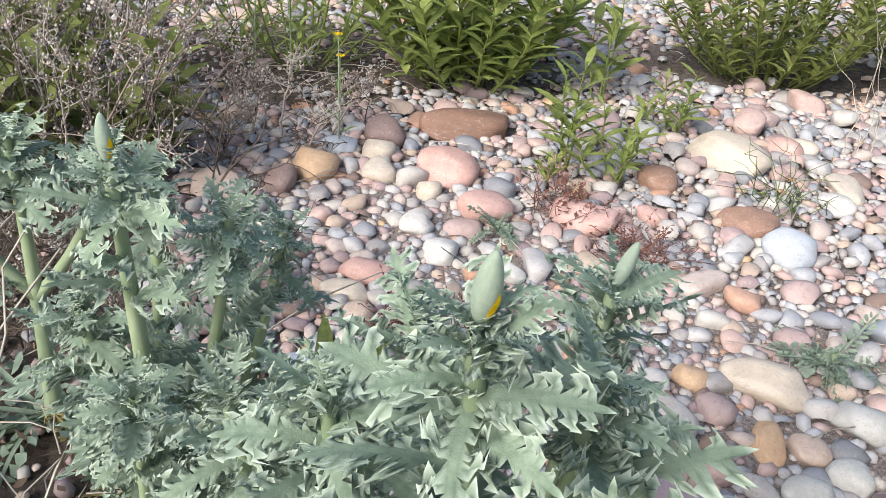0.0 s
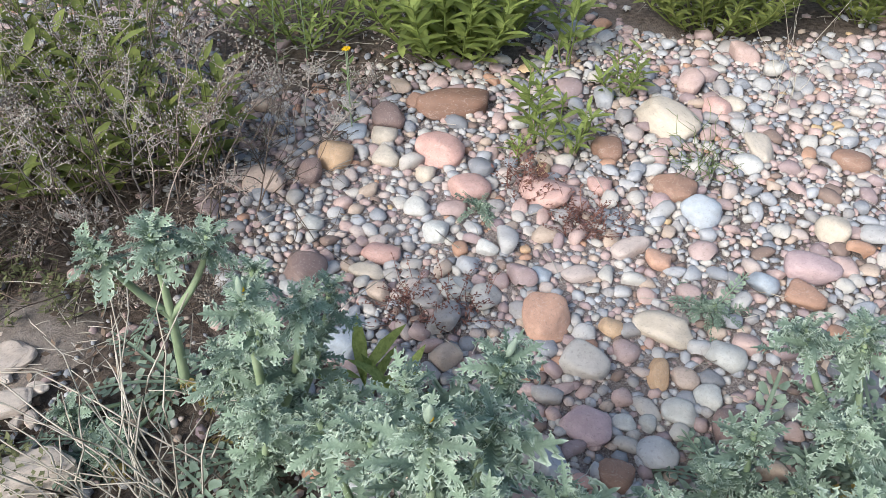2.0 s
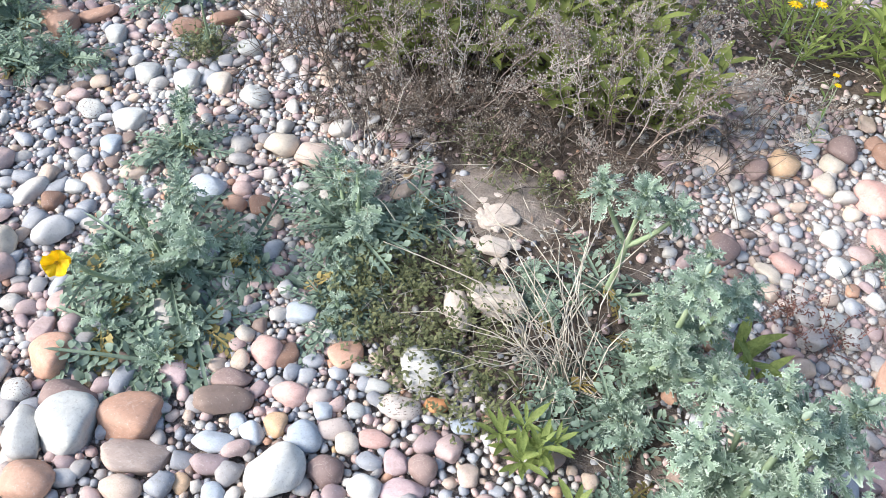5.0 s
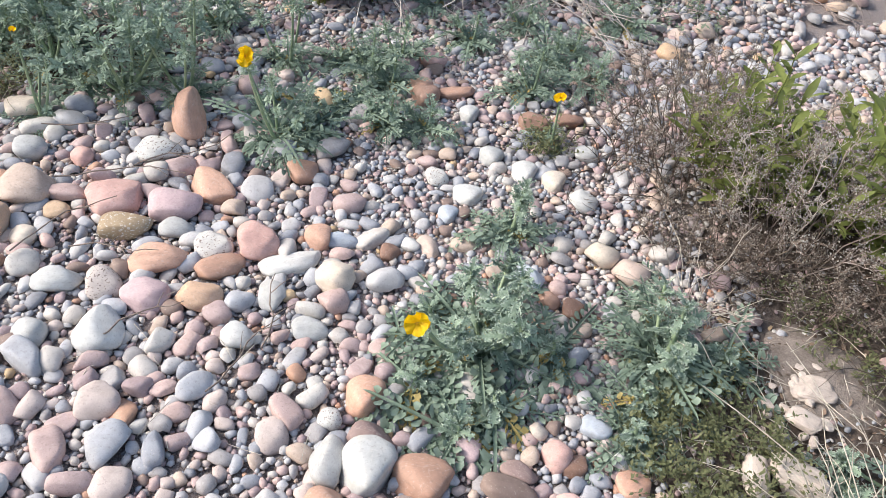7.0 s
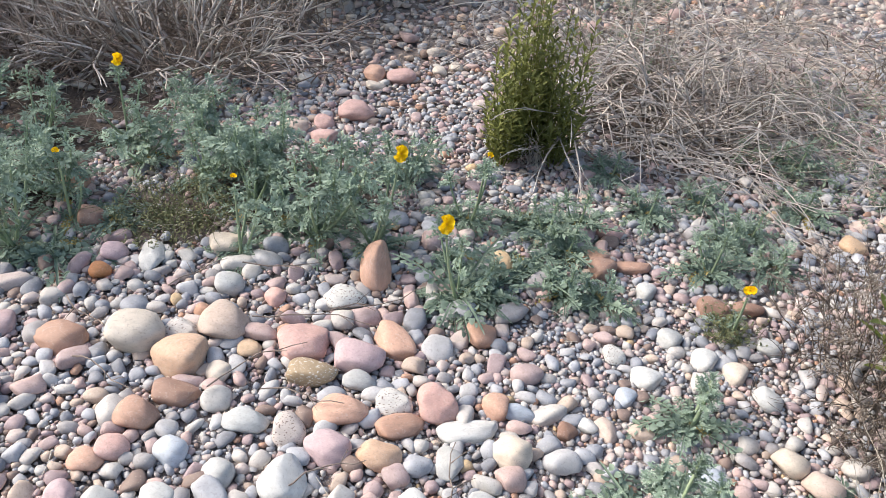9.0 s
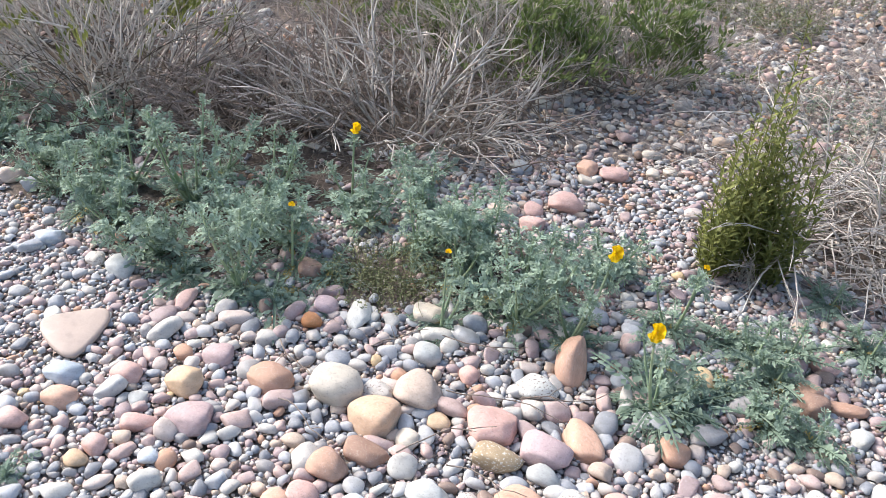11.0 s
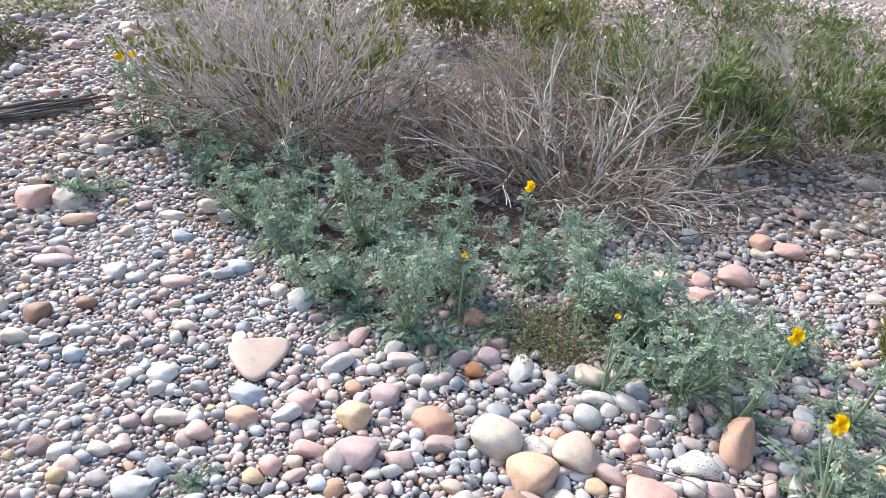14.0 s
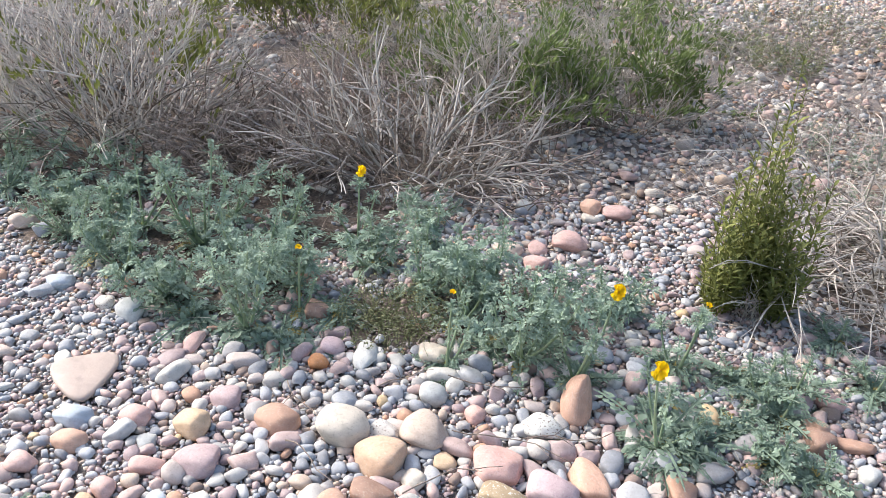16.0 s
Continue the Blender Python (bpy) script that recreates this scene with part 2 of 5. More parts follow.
# ---- mesh tools ----
class Shape:
    """Collects tubes and blades and makes one mesh of them."""

    def __init__(self):
        self.v, self.f = [], []

    def tube(self, pts, r0, r1, sides=3):
        n = len(pts)
        start = len(self.v)
        for i, p in enumerate(pts):
            p = Vector(p)
            d = (Vector(pts[min(i + 1, n - 1)]) - Vector(pts[max(i - 1, 0)])).normalized()
            a = d.orthogonal().normalized()
            b = d.cross(a)
            r = r0 + (r1 - r0) * i / max(n - 1, 1)
            for k in range(sides):
                w = 2 * math.pi * k / sides
                self.v.append(tuple(p + a * (r * math.cos(w)) + b * (r * math.sin(w))))
        for i in range(n - 1):
            for k in range(sides):
                k2 = (k + 1) % sides
                o = start + i * sides
                self.f.append((o + k, o + k2, o + sides + k2, o + sides + k))

    def blade(self, base, d, up, length, width, droop=0.2, fold=0.15):
        """A lance-shaped leaf of eight faces, folded along its rib."""
        d = Vector(d).normalized()
        side = d.cross(Vector(up))
        side = side.normalized() if side.length > 1e-4 else d.orthogonal().normalized()
        nrm = side.cross(d)
        start = len(self.v)
        for u, w in ((0.0, 0.12), (0.3, 0.8), (0.6, 1.0), (0.85, 0.55), (1.0, 0.0)):
            c = Vector(base) + d * (length * u) - nrm * (droop * length * u * u)
            h = width * 0.5 * w
            self.v.append(tuple(c + side * h + nrm * (fold * h * 2)))
            self.v.append(tuple(c))
            self.v.append(tuple(c - side * h + nrm * (fold * h * 2)))
        for i in range(4):
            o = start + 3 * i
            self.f.append((o, o + 1, o + 4, o + 3))
            self.f.append((o + 1, o + 2, o + 5, o + 4))

    def leaflet(self, base, d, up, length, width):
        d = Vector(d).normalized()
        side = d.cross(Vector(up))
        side = side.normalized() if side.length > 1e-4 else d.orthogonal().normalized()
        o = len(self.v)
        b = Vector(base)
        self.v += [tuple(b), tuple(b + d * length * 0.5 + side * width * 0.5), tuple(b + d * length), tuple(b + d * length * 0.5 - side * width * 0.5)]
        self.f.append((o, o + 1, o + 2, o + 3))

    def bead(self, c, r):
        o = len(self.v)
        x, y, z = c
        self.v += [(x + r, y, z), (x, y + r, z), (x - r, y, z), (x, y - r, z), (x, y, z + r * 1.3), (x, y, z - r * 1.3)]
        for k in range(4):
            self.f.append((o + k, o + (k + 1) % 4, o + 4))
            self.f.append((o + (k + 1) % 4, o + k, o + 5))

    def mesh(self, name, material, smooth=True):
        me = bpy.data.meshes.new(name)
        me.from_pydata(self.v, [], self.f)
        me.materials.append(material)
        if smooth:
            me.shade_smooth()
        return me


def child(name, me, parent, m=None, label=""):
    ob = new(name, me)
    ob.parent = parent
    if m is not None:
        ob.matrix_basis = m
    if label:
        ob["label"] = label
    return ob


def frame_of(at, d, up=(0, 0, 1), scale=1.0, spin=0.0):
    """A pose whose x axis lies along d and whose z axis is as near to up as may be."""
    x = Vector(d).normalized()
    y = Vector(up).cross(x)
    y = y.normalized() if y.length > 1e-3 else x.orthogonal().normalized()
    z = x.cross(y)
    m = Matrix((x, y, z)).transposed().to_4x4()
    return Matrix.Translation(at) @ m @ Matrix.Rotation(spin, 4, "X") @ Matrix.Diagonal((scale, scale, scale, 1))


def curve_points(a, b, sag, n=6, wob=0.0):
    a, b = Vector(a), Vector(b)
    out = []
    for i in range(n):
        u = i / (n - 1)
        p = a.lerp(b, u) + Vector(sag) * (4 * u * (1 - u))
        if wob and 0 < i:
            p += Vector((random.uniform(-wob, wob), random.uniform(-wob, wob), random.uniform(-wob, wob)))
        out.append(p)
    return out


# ---- stones ----
def unit_stone(seed, subdiv, block):
    """A worn stone about the unit sphere, flattened on some sides."""
    rnd = random.Random(seed)
    bm = bmesh.new()
    bmesh.ops.create_icosphere(bm, subdivisions=subdiv, radius=1.0)
    shift = Vector((rnd.uniform(-50, 50), rnd.uniform(-50, 50), rnd.uniform(-50, 50)))
    cuts = [(Vector((rnd.gauss(0, 1), rnd.gauss(0, 1), rnd.gauss(0, 0.5))).normalized(), rnd.uniform(0.58, 0.88)) for _ in range(6)]
    for v in bm.verts:
        c = v.co
        c = Vector([math.copysign(abs(k) ** block, k) for k in c])
        for n, d in cuts:
            over = c.dot(n) - d
            if over > 0:
                c = c - n * over * 0.7
        v.co = c * (1.0 + 0.16 * noise.noise(c * 0.9 + shift) + 0.05 * noise.noise(c * 2.3 + shift))
    return bm


STONE_MESHES = {}


def stone_mesh(variant, colour, fine):
    key = (variant, colour, fine)
    if key not in STONE_MESHES:
        bm = unit_stone(100 + variant, 4 if fine else 3, 0.78 + 0.03 * (variant % 5))
        me = bpy.data.meshes.new("stone")
        bm.to_mesh(me)
        bm.free()
        me.shade_smooth()
        me.materials.append(STONE_MATERIALS[colour])
        STONE_MESHES[key] = me
    return STONE_MESHES[key]


STONE_WORDS = {"brown": "smooth dark brown", "umber": "dark purplish-brown rounded", "ochre": "ochre-yellow rounded", "tan": "tan weathered",
               "pink": "pale pink rounded", "salmon": "salmon-pink sandstone", "cream": "cream-coloured smooth", "white": "off-white smooth",
               "mauve": "mauve-pink smooth", "blue": "blue-grey smooth", "grey": "grey rounded", "terracotta": "terracotta-red worn",
               "orange": "bright orange rounded", "speckle": "pale dark-speckled", "apricot": "smooth apricot-orange", "dapple": "olive-brown white-dappled", "rose": "rose-grey rounded", "magpie": "small black-and-white rounded"}
TAKEN = []
stone_rnd = random.Random(5)


def stone(x, y, length, width, turn, colour, height=None):
    h = height or min(width, length) * stone_rnd.uniform(0.52, 0.7)
    ob = new("stone", stone_mesh(stone_rnd.randrange(8), colour, length > 0.09))
    m = pose(x, y, h * 0.30, stone_rnd.uniform(-9, 9), stone_rnd.uniform(-9, 9), turn)
    ob.matrix_world = m @ Matrix.Diagonal((length * 0.54, width * 0.54, h * 0.54, 1))
    tagged(ob, STONE_WORDS[colour] + " stone lying among the beach pebbles", "stone", "larger beach stones")
    TAKEN.append((x, y, length, width, radians(turn)))
    return ob


stone(0.090, 1.484, 0.180, 0.077, 25, "brown")
stone(-0.056, 1.415, 0.077, 0.078, 7, "umber")
stone(-0.004, 1.496, 0.053, 0.054, 12, "brown")
stone(-0.152, 1.270, 0.080, 0.082, 179, "ochre")
stone(-0.268, 1.174, 0.091, 0.071, 2, "tan")
stone(-0.188, 1.206, 0.057, 0.058, 179, "umber")
stone(0.062, 1.298, 0.094, 0.096, 179, "pink")
stone(0.037, 1.224, 0.045, 0.046, 179, "cream")
stone(0.126, 1.179, 0.081, 0.083, 27, "pink")
stone(0.267, 1.183, 0.125, 0.073, 148, "pink")
stone(0.380, 1.212, 0.053, 0.054, 6, "pink")
stone(0.405, 1.336, 0.066, 0.067, 179, "brown")
stone(0.530, 1.461, 0.163, 0.089, 127, "cream")
stone(0.721, 1.379, 0.103, 0.053, 98, "cream")
stone(0.682, 1.311, 0.055, 0.056, 179, "white")
stone(0.654, 1.524, 0.063, 0.064, 178, "pink")
stone(0.525, 1.214, 0.099, 0.064, 129, "brown")
stone(0.492, 1.177, 0.039, 0.040, 179, "mauve")
stone(0.565, 1.135, 0.076, 0.069, 0, "blue")
stone(0.796, 1.104, 0.060, 0.061, 0, "cream")
stone(0.728, 0.998, 0.088, 0.080, 0, "mauve")
stone(0.637, 0.959, 0.052, 0.053, 0, "blue")
stone(0.698, 0.937, 0.070, 0.056, 168, "terracotta")
stone(0.458, 0.833, 0.097, 0.069, 160, "cream")
stone(0.274, 0.848, 0.107, 0.072, 90, "salmon")
stone(0.374, 0.835, 0.041, 0.042, 0, "ochre")
stone(0.469, 1.005, 0.051, 0.052, 0, "salmon")
stone(0.544, 0.787, 0.063, 0.064, 1, "grey")
stone(0.440, 0.748, 0.069, 0.031, 83, "ochre")
stone(0.477, 0.739, 0.042, 0.043, 0, "tan")
stone(0.330, 0.637, 0.078, 0.054, 156, "mauve")
stone(0.362, 0.558, 0.055, 0.045, 147, "brown")
stone(0.320, 0.547, 0.031, 0.027, 2, "pink")
stone(0.335, 0.515, 0.034, 0.035, 173, "terracotta")
stone(0.536, 0.642, 0.079, 0.071, 1, "umber")
stone(0.465, 0.470, 0.027, 0.028, 2, "blue")
stone(0.078, 1.044, 0.050, 0.051, 3, "white")
stone(0.036, 1.115, 0.051, 0.052, 0, "white")
stone(-0.018, 0.980, 0.073, 0.051, 0, "pink")
stone(-0.031, 0.931, 0.064, 0.036, 177, "cream")
stone(-0.141, 0.921, 0.077, 0.072, 163, "umber")
stone(-0.219, 0.935, 0.045, 0.046, 0, "white")
stone(-0.041, 0.757, 0.059, 0.060, 14, "blue")
stone(-0.040, 0.688, 0.033, 0.034, 2, "brown")
stone(0.171, 1.009, 0.038, 0.039, 0, "white")
stone(0.237, 1.016, 0.021, 0.021, 0, "ochre")
stone(-0.153, 1.054, 0.043, 0.044, 0, "grey")
stone(0.118, 0.900, 0.065, 0.050, 21, "grey")
stone(0.265, 0.947, 0.039, 0.040, 0, "blue")
stone(-0.005, 0.884, 0.040, 0.040, 170, "tan")
stone(0.696, 1.547, 0.051, 0.052, 179, "cream")
stone(0.893, 1.334, 0.078, 0.055, 171, "brown")
stone(-0.158, 0.883, 0.044, 0.036, 171, "white")
stone(-0.127, 1.360, 0.066, 0.048, 170, "blue")
stone(-0.046, 1.274, 0.057, 0.058, 169, "cream")
stone(-0.063, 1.353, 0.063, 0.058, 179, "cream")
stone(0.381, 0.648, 0.035, 0.032, 178, "white")
stone(0.416, 0.650, 0.026, 0.027, 2, "grey")
stone(0.462, 0.671, 0.052, 0.048, 175, "grey")
stone(0.509, 0.701, 0.042, 0.042, 10, "grey")
stone(-0.934, -0.149, 0.080, 0.082, 41, "salmon")
stone(-0.842, -0.177, 0.089, 0.067, 41, "umber")
stone(-0.790, -0.211, 0.101, 0.103, 41, "grey")
stone(-0.724, -0.131, 0.112, 0.083, 47, "terracotta")
stone(-0.667, -0.172, 0.123, 0.058, 41, "rose")
stone(-0.838, -0.267, 0.095, 0.068, 152, "grey")
stone(-0.925, -0.227, 0.048, 0.048, 41, "speckle")
stone(-0.751, -0.310, 0.082, 0.084, 41, "terracotta")
stone(-0.470, -0.044, 0.104, 0.095, 102, "white")
stone(-0.633, -0.221, 0.069, 0.050, 41, "tan")
stone(-0.479, 0.041, 0.064, 0.062, 41, "blue")
stone(-0.595, -0.069, 0.074, 0.046, 41, "blue")
stone(-0.675, 0.219, 0.059, 0.061, 42, "blue")
stone(-0.722, 0.115, 0.038, 0.039, 43, "cream")
stone(-0.656, 0.115, 0.062, 0.063, 42, "pink")
stone(-0.625, 0.134, 0.061, 0.040, 80, "brown")
stone(-0.744, -0.025, 0.058, 0.059, 59, "mauve")
stone(-0.662, 0.036, 0.074, 0.044, 41, "umber")
stone(-0.558, 0.081, 0.065, 0.047, 41, "pink")
stone(-0.545, 0.205, 0.075, 0.056, 61, "salmon")
stone(-0.497, 0.206, 0.051, 0.032, 42, "grey")
stone(-0.415, 0.275, 0.083, 0.081, 46, "white")
stone(-0.399, 0.187, 0.079, 0.053, 41, "speckle")
stone(-0.353, 0.235, 0.047, 0.036, 48, "orange")
stone(-0.289, 0.235, 0.055, 0.035, 41, "blue")
stone(-0.533, 0.022, 0.043, 0.043, 41, "ochre")
stone(-0.289, 0.077, 0.078, 0.046, 41, "mauve")
stone(-0.336, 0.034, 0.059, 0.053, 36, "white")
stone(-0.405, 0.016, 0.062, 0.057, 42, "umber")
stone(-0.574, -0.151, 0.035, 0.036, 40, "ochre")
stone(-0.521, -0.130, 0.040, 0.040, 41, "blue")
stone(-0.421, 0.077, 0.043, 0.044, 40, "cream")
stone(-0.331, 0.107, 0.045, 0.046, 41, "mauve")
stone(-0.288, 0.127, 0.052, 0.053, 41, "umber")
stone(-0.225, 0.166, 0.040, 0.040, 41, "tan")
stone(-1.395, 0.527, 0.067, 0.069, 44, "white")
stone(-1.330, 0.575, 0.064, 0.065, 45, "cream")
stone(-1.240, 0.600, 0.074, 0.076, 44, "grey")
stone(-1.059, 0.521, 0.083, 0.084, 44, "cream")
stone(-0.979, 0.544, 0.089, 0.084, 49, "tan")
stone(-1.381, 0.347, 0.080, 0.062, 43, "white")
stone(-1.072, 0.319, 0.089, 0.075, 49, "blue")
stone(-0.989, 0.326, 0.055, 0.045, 35, "terracotta")
stone(-0.948, 0.359, 0.053, 0.054, 43, "brown")
stone(-0.935, 0.264, 0.065, 0.049, 50, "salmon")
stone(-1.282, 0.076, 0.048, 0.049, 43, "brown")
stone(-1.285, 0.133, 0.045, 0.046, 43, "white")
stone(-1.808, 0.452, 0.084, 0.085, 36, "brown")
stone(-1.685, 0.529, 0.057, 0.058, 45, "grey")
stone(-1.490, 0.483, 0.067, 0.060, 44, "grey")
stone(-1.338, 0.265, 0.052, 0.053, 43, "blue")
stone(-1.397, 0.725, 0.067, 0.062, 44, "grey")
stone(-0.590, -0.014, 0.033, 0.034, 41, "blue")
stone(-0.557, -0.013, 0.049, 0.034, 173, "blue")
stone(-0.494, 0.095, 0.039, 0.037, 46, "blue")
stone(-0.453, 0.133, 0.035, 0.035, 41, "grey")
stone(-0.455, 0.194, 0.046, 0.038, 39, "grey")
stone(-0.392, 0.113, 0.058, 0.036, 36, "pink")
stone(-0.597, 0.218, 0.036, 0.037, 42, "white")
stone(-1.873, -0.289, 0.115, 0.090, 90, "speckle")
stone(-1.872, -0.827, 0.142, 0.145, 67, "cream")
stone(-1.853, -0.713, 0.092, 0.072, 74, "speckle")
stone(-1.849, -0.605, 0.129, 0.131, 71, "tan")
stone(-1.750, -0.725, 0.136, 0.108, 77, "apricot")
stone(-1.889, -0.990, 0.125, 0.102, 81, "terracotta")
stone(-1.751, -0.562, 0.065, 0.054, 71, "ochre")
stone(-1.725, -0.438, 0.137, 0.118, 80, "pink")
stone(-1.635, -0.316, 0.116, 0.119, 76, "mauve")
stone(-1.669, -0.219, 0.143, 0.079, 15, "salmon")
stone(-1.618, -0.437, 0.112, 0.095, 71, "dapple")
stone(-1.562, -0.331, 0.087, 0.063, 71, "grey")
stone(-1.639, 0.009, 0.089, 0.088, 79, "terracotta")
stone(-1.435, -0.177, 0.101, 0.103, 76, "pink")
stone(-1.472, -0.272, 0.095, 0.077, 71, "speckle")
stone(-1.403, -0.289, 0.115, 0.073, 95, "terracotta")
stone(-1.481, -0.395, 0.130, 0.092, 82, "salmon")
stone(-1.345, -0.146, 0.149, 0.061, 78, "white")
stone(-1.273, -0.215, 0.095, 0.067, 169, "grey")
stone(-1.248, -0.070, 0.093, 0.084, 71, "cream")
stone(-1.335, -0.355, 0.101, 0.082, 70, "apricot")
stone(-1.379, -0.449, 0.106, 0.089, 71, "mauve")
stone(-1.332, -0.560, 0.132, 0.091, 170, "white")
stone(-1.455, -0.518, 0.082, 0.083, 71, "speckle")
stone(-1.376, -0.683, 0.071, 0.072, 77, "grey")
stone(-1.510, -0.605, 0.105, 0.067, 73, "grey")
stone(-1.191, -0.313, 0.072, 0.069, 71, "white")
stone(-1.594, -0.832, 0.097, 0.087, 71, "terracotta")
stone(-1.642, -0.754, 0.117, 0.072, 58, "brown")
stone(-1.516, -0.890, 0.075, 0.074, 71, "pink")
stone(-1.466, -0.770, 0.074, 0.075, 83, "blue")
stone(-1.683, -0.647, 0.068, 0.069, 71, "cream")
stone(-2.198, -0.770, 0.142, 0.077, 177, "white")
stone(-2.204, -0.562, 0.111, 0.095, 73, "cream")
stone(-2.244, -0.868, 0.077, 0.078, 73, "mauve")
stone(-1.926, -0.469, 0.059, 0.060, 71, "pink")
stone(-2.015, -0.582, 0.084, 0.086, 71, "grey")
stone(-1.851, 0.465, 0.083, 0.085, 72, "salmon")
stone(-1.805, 0.552, 0.117, 0.054, 69, "terracotta")
stone(-1.987, 0.574, 0.089, 0.073, 72, "pink")
stone(-1.992, 0.488, 0.086, 0.067, 66, "mauve")
stone(-1.565, 0.677, 0.095, 0.077, 68, "brown")
stone(-1.544, 0.774, 0.081, 0.057, 72, "brown")
stone(-1.480, 0.314, 0.061, 0.062, 72, "speckle")
stone(-1.392, -0.049, 0.066, 0.068, 72, "salmon")
stone(-1.259, 0.168, 0.075, 0.042, 6, "tan")
stone(-2.938, 0.018, 0.141, 0.107, 74, "pink")
stone(-2.902, -0.115, 0.082, 0.084, 74, "pink")
stone(-2.882, -0.232, 0.122, 0.085, 67, "tan")
stone(-2.784, -0.142, 0.098, 0.065, 73, "pink")
stone(-3.277, 0.183, 0.092, 0.093, 75, "salmon")
stone(-3.240, 0.275, 0.128, 0.099, 75, "pink")
stone(-3.285, -0.105, 0.089, 0.084, 74, "grey")
stone(-3.178, 0.155, 0.091, 0.055, 74, "cream")
stone(-3.261, 0.464, 0.064, 0.066, 75, "cream")
stone(-3.289, 0.550, 0.065, 0.067, 75, "cream")
stone(-2.640, -0.968, 0.091, 0.093, 73, "terracotta")
stone(-2.425, -0.920, 0.100, 0.095, 72, "brown")
stone(-1.146, -0.172, 0.082, 0.061, 71, "grey")
stone(-1.381, -0.918, 0.076, 0.072, 72, "grey")
stone(-1.415, -0.987, 0.063, 0.062, 65, "mauve")
stone(-1.346, -0.813, 0.078, 0.070, 44, "grey")
stone(-1.496, -0.937, 0.078, 0.064, 77, "salmon")
stone(-1.364, -0.000, 0.085, 0.042, 65, "blue")
stone(-2.907, -2.554, 0.128, 0.127, 104, "cream")
stone(-2.889, -2.687, 0.144, 0.136, 105, "pink")
stone(-2.779, -2.466, 0.146, 0.087, 108, "terracotta")
stone(-2.415, -1.495, 0.088, 0.087, 103, "white")
stone(-2.468, -1.587, 0.060, 0.061, 104, "speckle")
stone(-2.590, -1.764, 0.093, 0.073, 111, "blue")
stone(-2.176, -2.399, 0.084, 0.086, 103, "cream")
stone(-2.159, -2.254, 0.084, 0.086, 103, "brown")
stone(-2.476, -2.392, 0.141, 0.072, 104, "mauve")
stone(-2.453, -2.150, 0.078, 0.080, 103, "white")
stone(-2.907, -2.137, 0.103, 0.059, 104, "cream")
stone(-3.029, -2.034, 0.103, 0.074, 135, "tan")
stone(-1.881, -1.204, 0.095, 0.090, 102, "ochre")
stone(-1.744, -1.165, 0.116, 0.099, 101, "mauve")
stone(-1.741, -1.290, 0.079, 0.063, 102, "pink")
stone(-1.911, -1.355, 0.081, 0.073, 102, "pink")
stone(-1.993, -1.137, 0.087, 0.078, 101, "mauve")
stone(-1.823, -1.491, 0.089, 0.067, 101, "salmon")
stone(-1.630, -1.238, 0.054, 0.052, 101, "blue")
stone(-1.623, -1.397, 0.054, 0.055, 112, "ochre")
stone(-1.664, -1.367, 0.056, 0.057, 101, "pink")
stone(-1.748, -1.579, 0.072, 0.070, 102, "pink")
stone(-1.572, -1.834, 0.060, 0.057, 101, "tan")
stone(-1.641, -1.793, 0.055, 0.055, 102, "cream")
stone(-1.953, -1.767, 0.086, 0.079, 102, "white")
stone(-1.989, -2.050, 0.063, 0.062, 102, "blue")
stone(-1.916, -1.509, 0.100, 0.074, 102, "blue")
stone(-1.529, -1.661, 0.104, 0.065, 101, "grey")
stone(-1.623, -1.935, 0.061, 0.062, 101, "umber")
stone(-2.265, -1.278, 0.106, 0.053, 167, "pink")
stone(-2.163, -0.902, 0.062, 0.062, 102, "orange")
stone(-2.389, -2.550, 0.109, 0.073, 71, "brown")
stone(-2.033, -2.253, 0.073, 0.066, 102, "cream")
stone(-2.251, -2.144, 0.061, 0.062, 103, "brown")
stone(-2.758, -2.045, 0.082, 0.062, 104, "blue")
stone(-2.198, -1.797, 0.077, 0.054, 107, "tan")
stone(-1.949, -1.848, 0.054, 0.045, 102, "cream")
stone(-2.345, -2.325, 0.035, 0.036, 135, "brown")
stone(-2.437, -2.074, 0.072, 0.050, 112, "grey")
stone(-2.449, -1.931, 0.129, 0.060, 107, "pink")
stone(-1.474, -1.994, 0.076, 0.070, 101, "grey")
stone(-1.786, -1.671, 0.085, 0.060, 102, "cream")
stone(-1.825, -1.311, 0.051, 0.052, 101, "grey")
stone(-1.738, -2.136, 0.079, 0.051, 6, "mauve")


def leaning_stone(x, y, length, width, turn, tilt, colour):
    """A long worn stone that leans up against the plants behind it."""
    ob = new("stone", stone_mesh(3, colour, True))
    rise = math.sin(radians(tilt)) * length * 0.5
    ob.matrix_world = pose(x, y, rise * 0.92, 0, -tilt, turn) @ Matrix.Diagonal((length * 0.54, width * 0.54, width * 0.44, 1))
    tagged(ob, "long salmon-orange sandstone leaning up against the poppies", "stone", "larger beach stones")
    TAKEN.append((x, y, length * 0.7, width, radians(turn)))


leaning_stone(-1.955, -0.185, 0.165, 0.078, 165, 42, "salmon")


def slab(x, y, turn):
    """The flat three-cornered sandstone slab."""
    bm = bmesh.new()
    outline = [(-0.055, -0.098), (-0.085, -0.01), (-0.120, 0.082), (-0.035, 0.100), (0.078, 0.068), (0.118, 0.052), (0.108, 0.008), (0.022, -0.064)]
    count = len(outline) * 4
    fine = []
    for k in range(count):
        (ax, ay), (bx, by) = outline[k // 4], outline[(k // 4 + 1) % len(outline)]
        u = (k % 4) / 4
        fine.append((ax + (bx - ax) * u, ay + (by - ay) * u))
